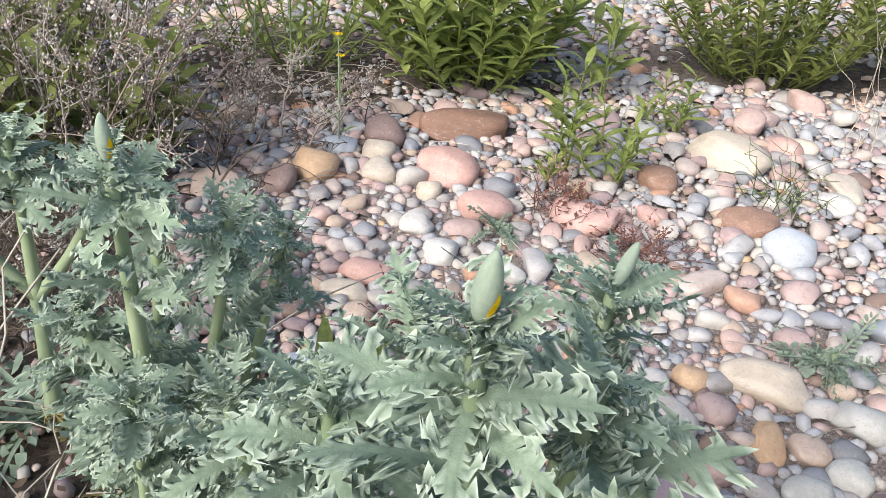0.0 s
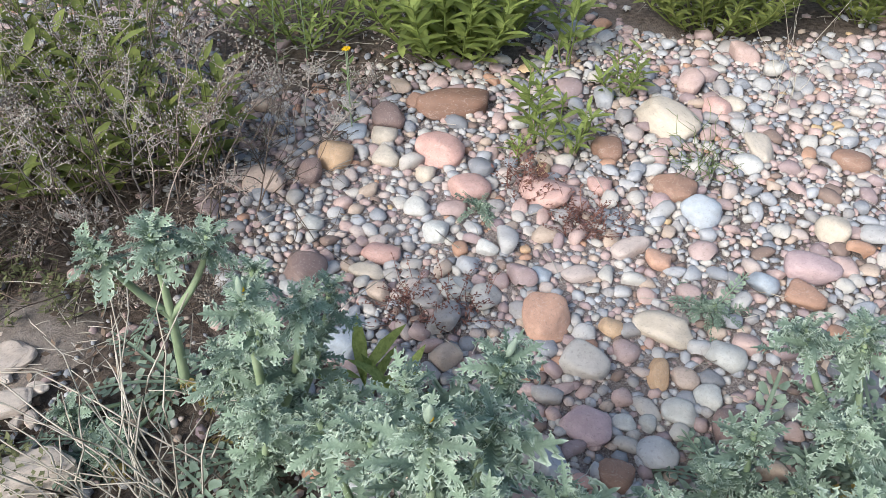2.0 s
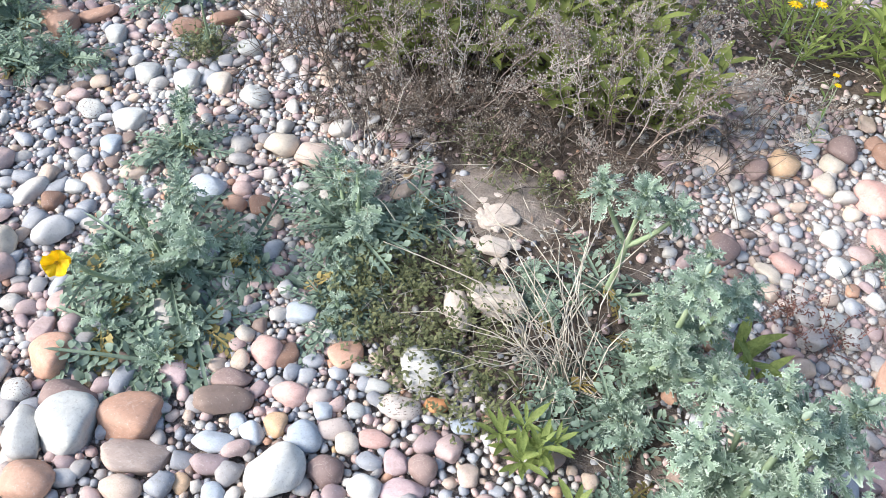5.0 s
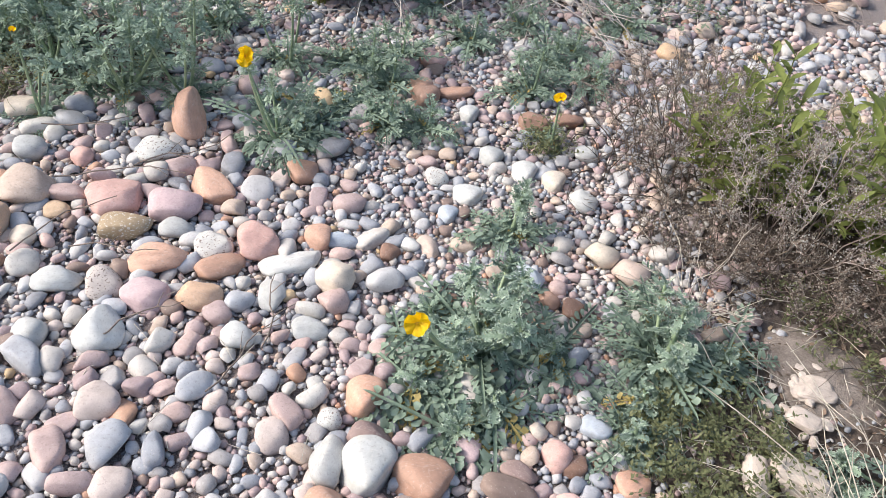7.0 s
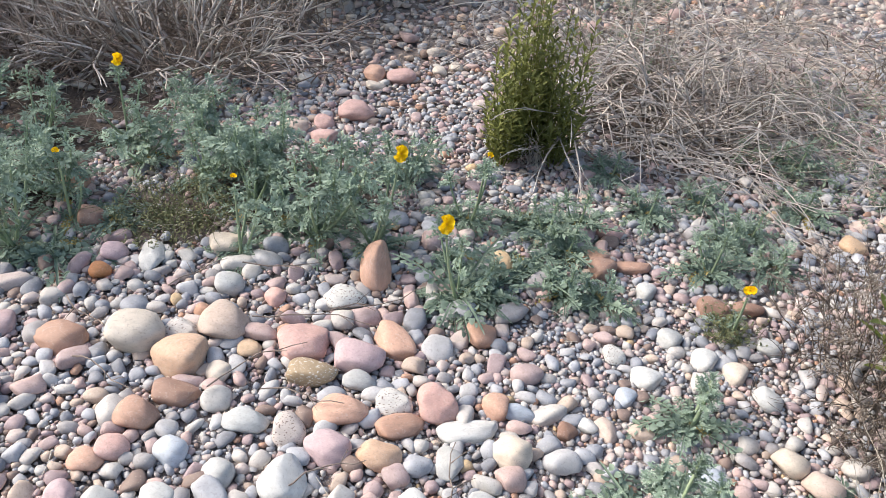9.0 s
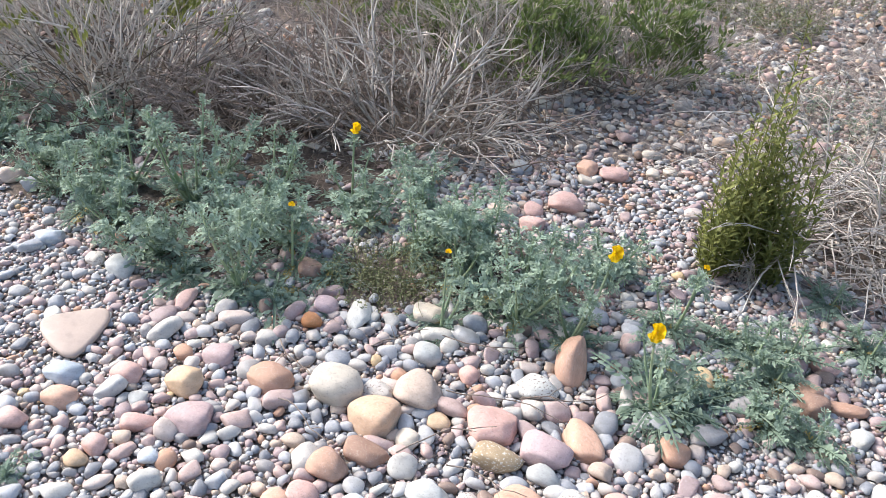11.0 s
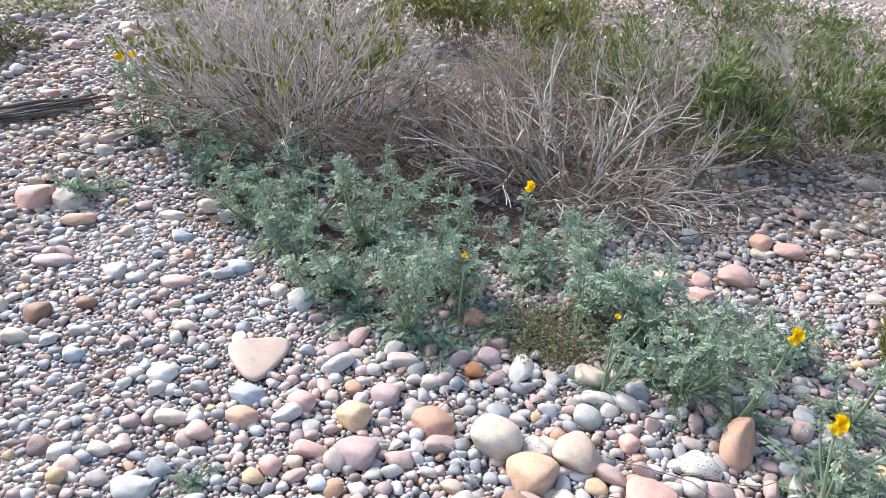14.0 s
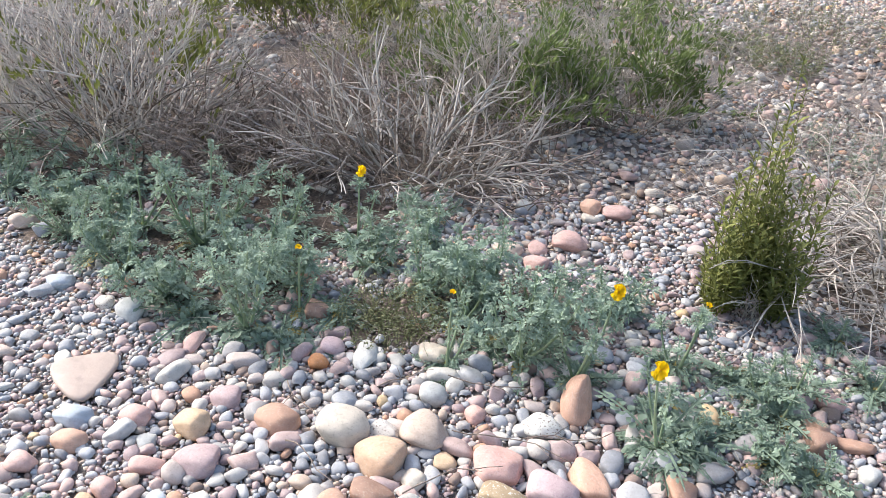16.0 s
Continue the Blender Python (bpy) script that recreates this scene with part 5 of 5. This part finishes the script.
for n, (px, py, rx, ry, h, c) in enumerate([(-0.92, 1.14, 0.28, 0.18, 0.35, 16), (-0.60, 1.16, 0.26, 0.18, 0.29, 16), (-1.22, 1.14, 0.15, 0.15, 0.36, 8), (-0.80, 1.45, 0.35, 0.2, 0.40, 26), (-1.10, 0.98, 0.18, 0.14, 0.30, 14), (-0.40, 1.22, 0.08, 0.08, 0.26, 5)]):
    leafy_bush(px, py, rx, ry, h, c, 220 + n, "green leafy herb growing through the dry brown shrub", leaf=0.085, width=0.024, per=13, material=HERB_LEAF)
leafy_bush(0.06, 1.74, 0.25, 0.2, 0.46, 34, 230, "bright green bushy plant with lance-shaped leaves", leaf=0.075, width=0.021, per=26)
leafy_bush(0.72, 1.96, 0.32, 0.22, 0.44, 46, 231, "olive-green bushy plant at the edge of the shingle", leaf=0.046, width=0.013, per=32, material=HERB_LEAF)
leafy_bush(1.15, 2.05, 0.28, 0.2, 0.40, 30, 232, "olive-green bushy plant at the edge of the shingle", leaf=0.046, width=0.013, per=32, material=HERB_LEAF)
leafy_bush(-0.32, 1.80, 0.3, 0.22, 0.36, 26, 233, "thin green bushy plant behind the dry shrub", leaf=0.05, width=0.010, per=18, material=LANCE_YOUNG)
leafy_bush(0.25, 1.37, 0.03, 0.03, 0.26, 3, 234, "yellow-green leafy sprig rising from the shingle", leaf=0.06, width=0.016, per=13, material=LANCE_YOUNG, name="leafy_sprig", category="plant")
leafy_bush(0.33, 1.33, 0.07, 0.05, 0.14, 5, 235, "small green sprig with narrow leaves in the shingle", leaf=0.045, width=0.011, per=12, material=LANCE_YOUNG, name="leafy_sprig", category="plant")
leafy_bush(0.46, 1.57, 0.06, 0.05, 0.13, 5, 236, "small green sprig with narrow leaves in the shingle", leaf=0.05, width=0.012, per=10, material=LANCE_YOUNG, name="leafy_sprig", category="plant")
leafy_bush(0.22, 1.30, 0.02, 0.02, 0.07, 3, 237, "small green sprig with narrow leaves in the shingle", leaf=0.04, width=0.008, per=6, name="leafy_sprig", category="plant")
leafy_bush(0.04, 0.62, 0.05, 0.05, 0.10, 2, 238, "young herb with broad upright lance-shaped green leaves", leaf=0.13, width=0.027, per=6, material=LANCE, name="broad_leaved_herb", category="plant", up_bias=1.5)
leafy_bush(-0.17, 0.26, 0.06, 0.05, 0.11, 5, 239, "pale green leafy sprig at the foot of dry grass", leaf=0.055, width=0.012, per=12, material=LANCE_YOUNG, name="leafy_sprig", category="plant")
leafy_bush(-0.03, 0.20, 0.04, 0.04, 0.09, 3, 240, "pale green leafy sprig at the foot of dry grass", leaf=0.05, width=0.012, per=9, material=LANCE_YOUNG, name="leafy_sprig", category="plant")
for n, (px, py, rx, ry, h, c) in enumerate([(-2.54, 0.52, 0.09, 0.10, 0.82, 32), (-2.45, 0.60, 0.12, 0.10, 0.62, 24), (-2.48, 0.42, 0.10, 0.09, 0.54, 20)]):
    leafy_bush(px, py, rx, ry, h, c, 241 + 40 * n, "dense upright dark green bush with narrow leaves", leaf=0.046, width=0.012, per=34, material=BUSH_LEAF, up_bias=0.75, ragged=0.4)
leafy_bush(0.33, 1.70, 0.05, 0.04, 0.30, 3, 242, "tall yellow-green sprig with pinkish lower leaves", leaf=0.085, width=0.024, per=9, material=LANCE_YOUNG, name="leafy_sprig", category="plant")
straw_tuft(-2.45, 0.52, 26, 0.42, 255, "thin dry stalks standing round a green bush", spread=0.6, thick=0.0013)

straw_tuft(-0.21, 0.44, 30, 0.44, 250, "dry bleached grass tuft with long bent stalks", spread=1.0, turn=2.6, thick=0.0019)
straw_tuft(-0.22, 0.43, 14, 0.28, 251, "dry bleached grass tuft with long bent stalks", spread=1.1, turn=4.0, thick=0.0014)
straw_tuft(-0.80, 0.55, 46, 0.32, 252, "dry bleached stalks standing over a poppy rosette", spread=0.8, thick=0.0014)
straw_tuft(-0.30, 0.42, 8, 0.36, 256, "few bare bleached twigs standing over the rosettes", spread=0.8, thick=0.0024, turn=2.0)
straw_tuft(0.58, 1.27, 26, 0.20, 253, "thin green grass tuft in the shingle", spread=0.7, material=GRASS, name="grass_tuft")
straw_tuft(0.80, 1.55, 6, 0.5, 254, "few tall bleached stalks in the shingle", spread=0.4)
weed_mat(-0.52, 0.38, 0.17, 0.16, 0.065, 340, 260, "mat of low brownish-green weeds on soil")
weed_mat(-0.35, 0.30, 0.14, 0.10, 0.045, 120, 261, "mat of low brownish-green weeds on soil")
weed_mat(-0.62, 0.82, 0.2, 0.08, 0.06, 90, 262, "low brownish weeds at the foot of the dry shrub")
weed_mat(0.23, 1.20, 0.05, 0.05, 0.07, 40, 263, "small reddish weed between the pebbles", RED_WEED, leaf=0.01)
weed_mat(0.35, 1.09, 0.05, 0.05, 0.05, 60, 264, "small brown dry weed between the pebbles", RED_WEED, leaf=0.007)
weed_mat(0.09, 0.85, 0.08, 0.06, 0.05, 60, 265, "small brown dry weed between the pebbles", RED_WEED, leaf=0.007)
straw_tuft(-2.38, -0.72, 60, 0.24, 266, "clump of fine olive-brown grass among the poppies", spread=1.0, material=WEED, thick=0.0013, name="grass_tuft")
straw_tuft(-2.32, -0.62, 40, 0.2, 268, "clump of fine olive-brown grass among the poppies", spread=1.0, material=WEED, thick=0.0013, name="grass_tuft")
weed_mat(-2.38, -0.70, 0.2, 0.18, 0.12, 110, 269, "sprinkling of fine olive weeds among the poppies", leaf=0.012)
weed_mat(-1.47, 0.64, 0.06, 0.06, 0.08, 60, 267, "small olive weed tuft in the shingle", leaf=0.012)

def daisy(x, y, h, lean, seed, size):
    """A thin stalk with a few small leaves and one yellow daisy."""
    rnd = random.Random(seed)
    root = new("yellow_daisy")
    root.location = (x, y, 0)
    tagged(root, "thin-stalked wild daisy with one small yellow flower", "flower", "wild yellow daisies")
    top = Vector((lean, lean * 0.4, h))
    s = Shape()
    s.tube(curve_points((0, 0, 0), top, (0, 0, 0.02), 6), 0.0016, 0.0011, 5)
    child("stem", s.mesh("stem", POPPY_STEM), root)
    for k in range(5):
        s = Shape()
        a = k * 2.4 + rnd.random()
        s.blade(top * (0.15 + 0.12 * k), (math.cos(a), math.sin(a), 0.7), (0, 0, 1), 0.035, 0.008)
        child("leaf", s.mesh("leaf", GRASS), root)
    disc = Shape()
    disc.bead((0, 0, 0.001), 0.005)
    head = child("flower", disc.mesh("flower", ANTHER), root, Matrix.Translation(top) @ Matrix.Diagonal((size, size, size, 1)), "small yellow daisy flower")
    ray = Shape()
    ray.blade((0.003, 0, 0), (1, 0, 0.15), (0, 0, 1), 0.013, 0.006)
    petal = ray.mesh("petal", PETAL)
    for k in range(11):
        child("petal", petal, head, Matrix.Rotation(k * 0.571, 4, "Z"))


for n, (px, py, h, lean, size) in enumerate([(-0.35, 1.61, 0.20, 0.01, 1.2), (-0.29, 1.66, 0.20, 0.0, 1.1), (-0.17, 1.56, 0.10, 0.0, 0.6), (-0.13, 1.36, 0.20, 0.0, 0.55)]):
    daisy(px, py, h, lean, 400 + n, size)

# dead shrubs and green scrub at the back
bare_shrub(-3.66, -0.55, 0.60, 0.78, 0.50, 70, 270, "domed leafless grey shrub of bleached branching twigs", r=0.0078, start=0.5, droop=0.012, spread=0.50, bend=0.11, lean=1.25, inner=260)
bare_shrub(-3.72, -1.25, 0.48, 0.48, 0.34, 120, 271, "low leafless grey-brown shrub of fine dead twigs", r=0.0040, start=0.7, droop=0.05, inner=200, material=TWIG_DULL)
bare_shrub(-4.45, -1.0, 0.45, 0.40, 0.40, 70, 285, "low leafless grey-brown shrub of fine dead twigs", r=0.0040, start=0.7, droop=0.03, inner=110, material=TWIG_DULL)
bare_shrub(-4.0, -1.95, 0.70, 0.85, 0.68, 100, 272, "large half-dead grey shrub with some green shoots inside", r=0.0062, start=0.5, droop=-0.01, spread=0.42, bend=0.09, lean=1.15, inner=190, leaves=-0.02, leaf_mat=BUSH_LEAF, name="half_dead_shrub")
bare_shrub(-4.75, -2.45, 0.45, 0.40, 0.45, 50, 273, "large half-dead grey shrub with some green shoots inside", r=0.0042, start=0.6, droop=0.08, inner=90, leaves=0.0, name="half_dead_shrub")
bare_shrub(-4.50, -0.03, 0.50, 0.52, 0.56, 130, 274, "green and grey scrub with thin broom-like stems", r=0.0042, start=0.75, lean=0.6, droop=0.0, spread=0.3, inner=160, leaves=0.19, leaf_len=0.048, material=TWIG_GREY, name="half_dead_shrub")
bare_shrub(-4.75, 0.65, 0.70, 0.60, 0.50, 150, 275, "feathery grey scrub with thin broom-like stems", r=0.003, start=0.8, lean=0.6, droop=0.0, spread=0.35, inner=120, leaves=0.10, material=TWIG_GREY, name="half_dead_shrub")
bare_shrub(-5.1, -0.55, 0.50, 0.55, 0.46, 110, 276, "green and grey scrub with thin broom-like stems", r=0.0032, start=0.8, lean=0.6, droop=0.0, spread=0.35, inner=100, leaves=-0.06, leaf_mat=BUSH_LEAF, material=TWIG_GREY, name="half_dead_shrub")
bare_shrub(-2.72, 1.20, 0.50, 0.42, 0.34, 150, 277, "flattened tangle of dead grey-brown arching twigs", r=0.0046, flat=True, start=0.85, droop=0.15, spread=0.45, sweep=(0.1, 0.5), inner=190, bend=0.2)
bare_shrub(-2.55, 1.70, 0.35, 0.30, 0.2, 50, 278, "flattened tangle of dead grey-brown arching twigs", r=0.0038, flat=True, start=0.9, droop=0.16, spread=0.45, inner=60, material=TWIG_GREY, bend=0.2)
bare_shrub(-3.0, 2.2, 0.6, 0.6, 0.25, 70, 284, "flattened tangle of dead grey-brown arching twigs", r=0.003, flat=True, start=0.9, droop=0.16, inner=100, material=TWIG_GREY)
bare_shrub(-6.2, -1.05, 0.5, 0.6, 0.55, 55, 279, "dark green scrub farther up the beach", r=0.0034, start=0.7, lean=0.6, droop=0.0, inner=60, leaves=0.8, leaf_mat=BUSH_LEAF, material=TWIG_BROWN, name="half_dead_shrub")
bare_shrub(-5.8, -2.6, 0.8, 0.9, 0.55, 70, 280, "grey dead scrub farther up the beach", r=0.0045, start=0.7, inner=90, leaves=-0.08, leaf_mat=BUSH_LEAF)
bare_shrub(-7.4, 0.5, 0.9, 1.1, 0.5, 80, 281, "low dry scrub farther up the beach", r=0.004, start=0.8, inner=60, leaves=0.3, material=TWIG_GREY)
bare_shrub(-6.5, 1.5, 0.6, 0.6, 0.36, 50, 282, "low dry scrub farther up the beach", r=0.0036, start=0.8, inner=60, leaves=0.1, material=TWIG_GREY)
bare_shrub(-8.2, -1.9, 0.8, 0.9, 0.5, 60, 283, "low dry scrub farther up the beach", r=0.004, start=0.8, inner=60, leaves=0.3, material=TWIG_GREY)
for n, (px, py, rx, ry, h) in enumerate([(-3.3, 0.95, 0.35, 0.35, 0.16), (-3.9, 1.4, 0.5, 0.4, 0.2), (-4.7, 1.95, 0.5, 0.5, 0.22), (-5.6, 1.7, 0.6, 0.5, 0.25), (-6.2, 2.8, 0.8, 0.7, 0.3), (-3.5, 1.9, 0.5, 0.5, 0.2), (-2.0, 2.1, 0.3, 0.25, 0.12), (-7.2, 3.6, 1.0, 0.9, 0.3), (-4.3, 2.7, 0.6, 0.5, 0.2)]):
    bare_shrub(px, py, rx, ry, h, 24, 290 + n, "low patch of dry grey-brown stalks on the gravel", r=0.0024, flat=True, start=0.95, droop=0.10, inner=24, material=TWIG_GREY if n % 2 else TWIG_DULL)
for n, (px, py, rx, ry, h) in enumerate([(-2.1, 1.5, 0.35, 0.3, 0.08), (-2.45, 2.0, 0.4, 0.35, 0.1), (-3.25, 1.35, 0.40, 0.30, 0.10), (-4.1, 1.75, 0.40, 0.35, 0.10), (-7.0, 3.2, 1.0, 0.8, 0.22), (-6.1, 2.2, 0.6, 0.4, 0.14), (-7.9, 1.6, 0.8, 0.8, 0.25)]):
    weed_mat(px, py, rx, ry, h, 300 if n > 3 else 130, 330 + n, "sparse low grey-green weeds on the gravel", leaf=0.03 if n > 3 else 0.02, material=WEED if n > 3 else POPPY_OLD_GREEN)


leafy_bush(-5.85, -4.35, 0.42, 0.36, 0.20, 34, 350, "low rounded green tuft farther up the shingle", leaf=0.06, width=0.012, per=12, material=BUSH_LEAF, name="green_tuft")
leafy_bush(-6.25, -3.6, 0.30, 0.26, 0.24, 24, 351, "low rounded green tuft farther up the shingle", leaf=0.06, width=0.012, per=12, material=BUSH_LEAF, name="green_tuft")
bare_shrub(-4.78, -4.15, 0.30, 0.30, 0.2, 40, 352, "low dark brown tuft of dry stalks on the shingle", r=0.003, start=0.8, droop=0.08, inner=60, material=TWIG_BROWN, leaves=0.3, leaf_mat=WEED, name="dry_tuft")
leafy_bush(-4.32, -3.85, 0.12, 0.12, 0.12, 10, 353, "small yellow-green tuft beside driftwood", leaf=0.04, width=0.012, per=10, material=LANCE_YOUNG, name="green_tuft")
for n, (px, py, long, wide, turn, colour) in enumerate([(-5.05, -3.7, 0.14, 0.10, 40, "pink"), (-5.2, -3.85, 0.13, 0.09, 120, "mauve"), (-4.10, -3.32, 0.13, 0.08, 100, "pink"), (-4.5, -3.35, 0.15, 0.09, 80, "mauve"),
                                                        (-4.45, -3.7, 0.12, 0.09, 20, "grey"), (-5.6, -3.6, 0.15, 0.1, 60, "tan"), (-3.95, -2.9, 0.12, 0.08, 70, "pink"), (-4.2, -3.0, 0.11, 0.07, 150, "tan"),
                                                        (-3.91, -1.94, 0.07, 0.05, 100, "white"), (-3.4, -0.95, 0.09, 0.045, 70, "cream"), (-3.13, -0.777, 0.05, 0.04, 30, "white"), (-3.90, -1.93, 0.10, 0.08, 60, "magpie"), (-1.72, 1.3, 0.09, 0.07, 10, "ochre"), (-1.8, 1.42, 0.08, 0.06, 60, "tan")]):
    stone(px, py, long, wide, turn, colour)


# ---- loose pieces ----
def driftwood(x, y, length, turn):
    """A weathered palm stalk, split into flat grey strips."""
    rnd = random.Random(9)
    root = new("driftwood")
    root.matrix_world = pose(x, y, 0.0, 0, 0, turn)
    tagged(root, "long dark weathered driftwood split into strips on the shingle", "driftwood")
    for k in range(18):
        s = Shape()
        off, z, wide = rnd.gauss(0, 0.035), rnd.uniform(0.02, 0.07), rnd.uniform(0.006, 0.016)
        start, end = -0.5 + rnd.uniform(0, 0.25), 0.5 - rnd.uniform(0, 0.3)
        fan = rnd.gauss(0, 0.07)
        pts = [(length * (start + (end - start) * i / 9), off + fan * (i / 9) ** 2 + 0.006 * math.sin(i * 0.9 + k), z + 0.006 * math.sin(i * 1.3 + k) - 0.02 * (i / 9)) for i in range(10)]
        s.tube(pts, wide, wide * 0.45, 6)
        s.v = [(px, py + rnd.gauss(0, 0.0015), pz + rnd.gauss(0, 0.0012)) for px, py, pz in s.v]
        s.f.append(tuple(range(5, -1, -1)))
        s.f.append(tuple(range(len(s.v) - 6, len(s.v))))
        child("strip", s.mesh("strip", DRIFTWOOD), root)


driftwood(-3.72, -3.28, 1.0, 145)


def dry_twig(x, y, z, length, turn, seed):
    rnd = random.Random(seed)
    s = Shape()
    pts = [Vector((length * (i / 7 - 0.5), 0.05 * length * math.sin(i * 0.8 + seed) + rnd.gauss(0, 0.002), rnd.gauss(0, 0.003))) for i in range(8)]
    s.tube(pts, 0.0021, 0.0011, 5)
    for _ in range(2):
        i = rnd.randrange(2, 6)
        side = pts[i] + Vector((rnd.uniform(0.02, 0.05), rnd.choice((-1, 1)) * rnd.uniform(0.02, 0.05), rnd.uniform(0.0, 0.012)))
        s.tube([pts[i], pts[i].lerp(side, 0.5) + Vector((0, 0, 0.003)), side], 0.0013, 0.0007, 4)
    ob = new("dry_twig", s.mesh("dry_twig", TWIG_BROWN))
    ob.matrix_world = pose(x, y, z, rnd.uniform(-3, 3), rnd.uniform(-4, 4), turn)
    tagged(ob, "thin crooked dry brown twig lying across the stones", "twig", "loose dry twigs")


for n, (px, py, long, turn) in enumerate([(-1.93, -0.93, 0.22, 25), (-1.78, -0.40, 0.30, 70), (-1.66, -0.56, 0.26, 110), (-1.52, -0.48, 0.20, 60), (-1.80, -0.22, 0.28, 100), (-2.02, -0.42, 0.24, 80),
                                          (-1.20, -0.24, 0.20, 150), (-1.12, -0.32, 0.24, 120), (-1.30, -0.48, 0.18, 95), (-1.72, -0.90, 0.20, 40), (-2.05, -0.66, 0.18, 130), (-2.9, 0.2, 0.25, 80)]):
    dry_twig(px, py, 0.048, long, turn, 60 + n)


def marl(x, y, length, width, height, turn, seed, label):
    bm = unit_stone(seed, 4, 0.7)
    for v in bm.verts:
        v.co += v.co.normalized() * (0.07 * noise.noise(v.co * 2.3) + 0.05 * noise.noise(Vector((v.co.x * 1.5, v.co.y * 1.5, v.co.z * 9.0))) + 0.025 * noise.noise(v.co * 9.0))
    me = bpy.data.meshes.new("rock")
    bm.to_mesh(me)
    bm.free()
    me.materials.append(PALE_SOIL)
    ob = new("pale_rock", me)
    ob.matrix_world = pose(x, y, height * 0.2 + 0.012, 0, 0, turn) @ Matrix.Diagonal((length / 2, width / 2, height / 2, 1))
    tagged(ob, label, "rock")


marl(-0.545, 0.675, 0.09, 0.065, 0.026, 55, 1, "low patch of pale crumbly rock in bare soil")
marl(-0.50, 0.60, 0.075, 0.05, 0.024, 20, 4, "low patch of pale crumbly rock in bare soil")
marl(-0.405, 0.485, 0.12, 0.075, 0.055, 30, 2, "pale weathered rock beside dry grass")
marl(-0.445, 0.415, 0.11, 0.05, 0.04, 140, 3, "pale weathered rock beside dry grass")
for k in range(22):
    rr = random.Random(k + 30)
    along = rr.random()
    marl(-0.60 + 0.16 * along + rr.gauss(0, 0.03), 0.72 - 0.24 * along + rr.gauss(0, 0.03), rr.uniform(0.014, 0.035), rr.uniform(0.012, 0.024), rr.uniform(0.006, 0.014), rr.uniform(0, 180), 10 + k, "small fragment of pale crumbly rock on soil")


def sandy_patch(x, y, rx, ry, height, seed):
    """A low smooth swelling of pale dry earth."""
    bm = bmesh.new()
    n, rings = 28, 7
    last = [bm.verts.new((0, 0, height))]
    for i in range(1, rings + 1):
        q = i / rings
        ring = []
        for k in range(n):
            a = 6.2832 * k / n
            wide = 1 + 0.28 * noise.noise(Vector((math.cos(a) * 1.4, math.sin(a) * 1.4, seed)))
            px, py = rx * q * wide * math.cos(a), ry * q * wide * math.sin(a)
            ring.append(bm.verts.new((px, py, height * (1 - q * q) - 0.004 * (i == rings) + 0.006 * noise.noise(Vector((px * 28, py * 28, seed))) * (i < rings))))
        for k in range(n):
            if i == 1:
                bm.faces.new((last[0], ring[k], ring[(k + 1) % n]))
            else:
                bm.faces.new((last[k], ring[k], ring[(k + 1) % n], last[(k + 1) % n]))
        last = ring
    me = bpy.data.meshes.new("sandy_patch")
    bm.to_mesh(me)
    bm.free()
    me.shade_smooth()
    me.materials.append(SANDY)
    ob = new("sandy_patch", me)
    ob.location = (x, y, 0.0)
    tagged(ob, "bare patch of pale dry sandy earth", "soil", kind="structure")


sandy_patch(-0.57, 0.74, 0.15, 0.11, 0.022, 3)


def litter(seed):
    rnd = random.Random(seed)
    s = Shape()
    spots = [(cx, cy, rx, ry, 60) for cx, cy, rx, ry in SOIL] + [(0.3, 1.0, 0.7, 0.6, 60), (-1.2, -0.3, 0.9, 0.6, 40), (-2.0, 0.3, 0.5, 0.5, 60), (-2.2, -1.6, 0.6, 0.9, 30)] + [(cx, cy, rx, ry, 160) for cx, cy, rx, ry in DRY]
    for cx, cy, rx, ry, n in spots:
        for _ in range(n):
            x, y, a = rnd.gauss(cx, rx * 0.5), rnd.gauss(cy, ry * 0.5), rnd.uniform(0, 6.28)
            long = rnd.uniform(0.02, 0.09)
            d = Vector((math.cos(a), math.sin(a), 0)) * long
            p = Vector((x, y, rnd.uniform(0.006, 0.028)))
            s.tube([p, p + d * 0.5 + Vector((rnd.gauss(0, 0.004), rnd.gauss(0, 0.004), 0.004)), p + d], 0.0011, 0.0006, 3)
    leaves = Shape()
    for cx, cy, rx, ry in SOIL + DRY:
        for _ in range(int(900 * rx * ry) + 40):
            x, y, a = rnd.gauss(cx, rx * 0.5), rnd.gauss(cy, ry * 0.5), rnd.uniform(0, 6.28)
            long = rnd.uniform(0.006, 0.022)
            leaves.leaflet((x, y, rnd.uniform(0.004, 0.02)), (math.cos(a), math.sin(a), rnd.uniform(-0.2, 0.5)), (rnd.gauss(0, 0.4), rnd.gauss(0, 0.4), 1), long, long * rnd.uniform(0.25, 0.6))
    tagged(new("leaf_litter", leaves.mesh("leaf_litter", LITTER)), "brown dead leaf fragments lying on soil", "litter", kind="stuff")
    tagged(new("twig_litter", s.mesh("litter", STRAW)), "scattered dry twigs and straw lying on the ground", "litter", kind="stuff")


litter(90)
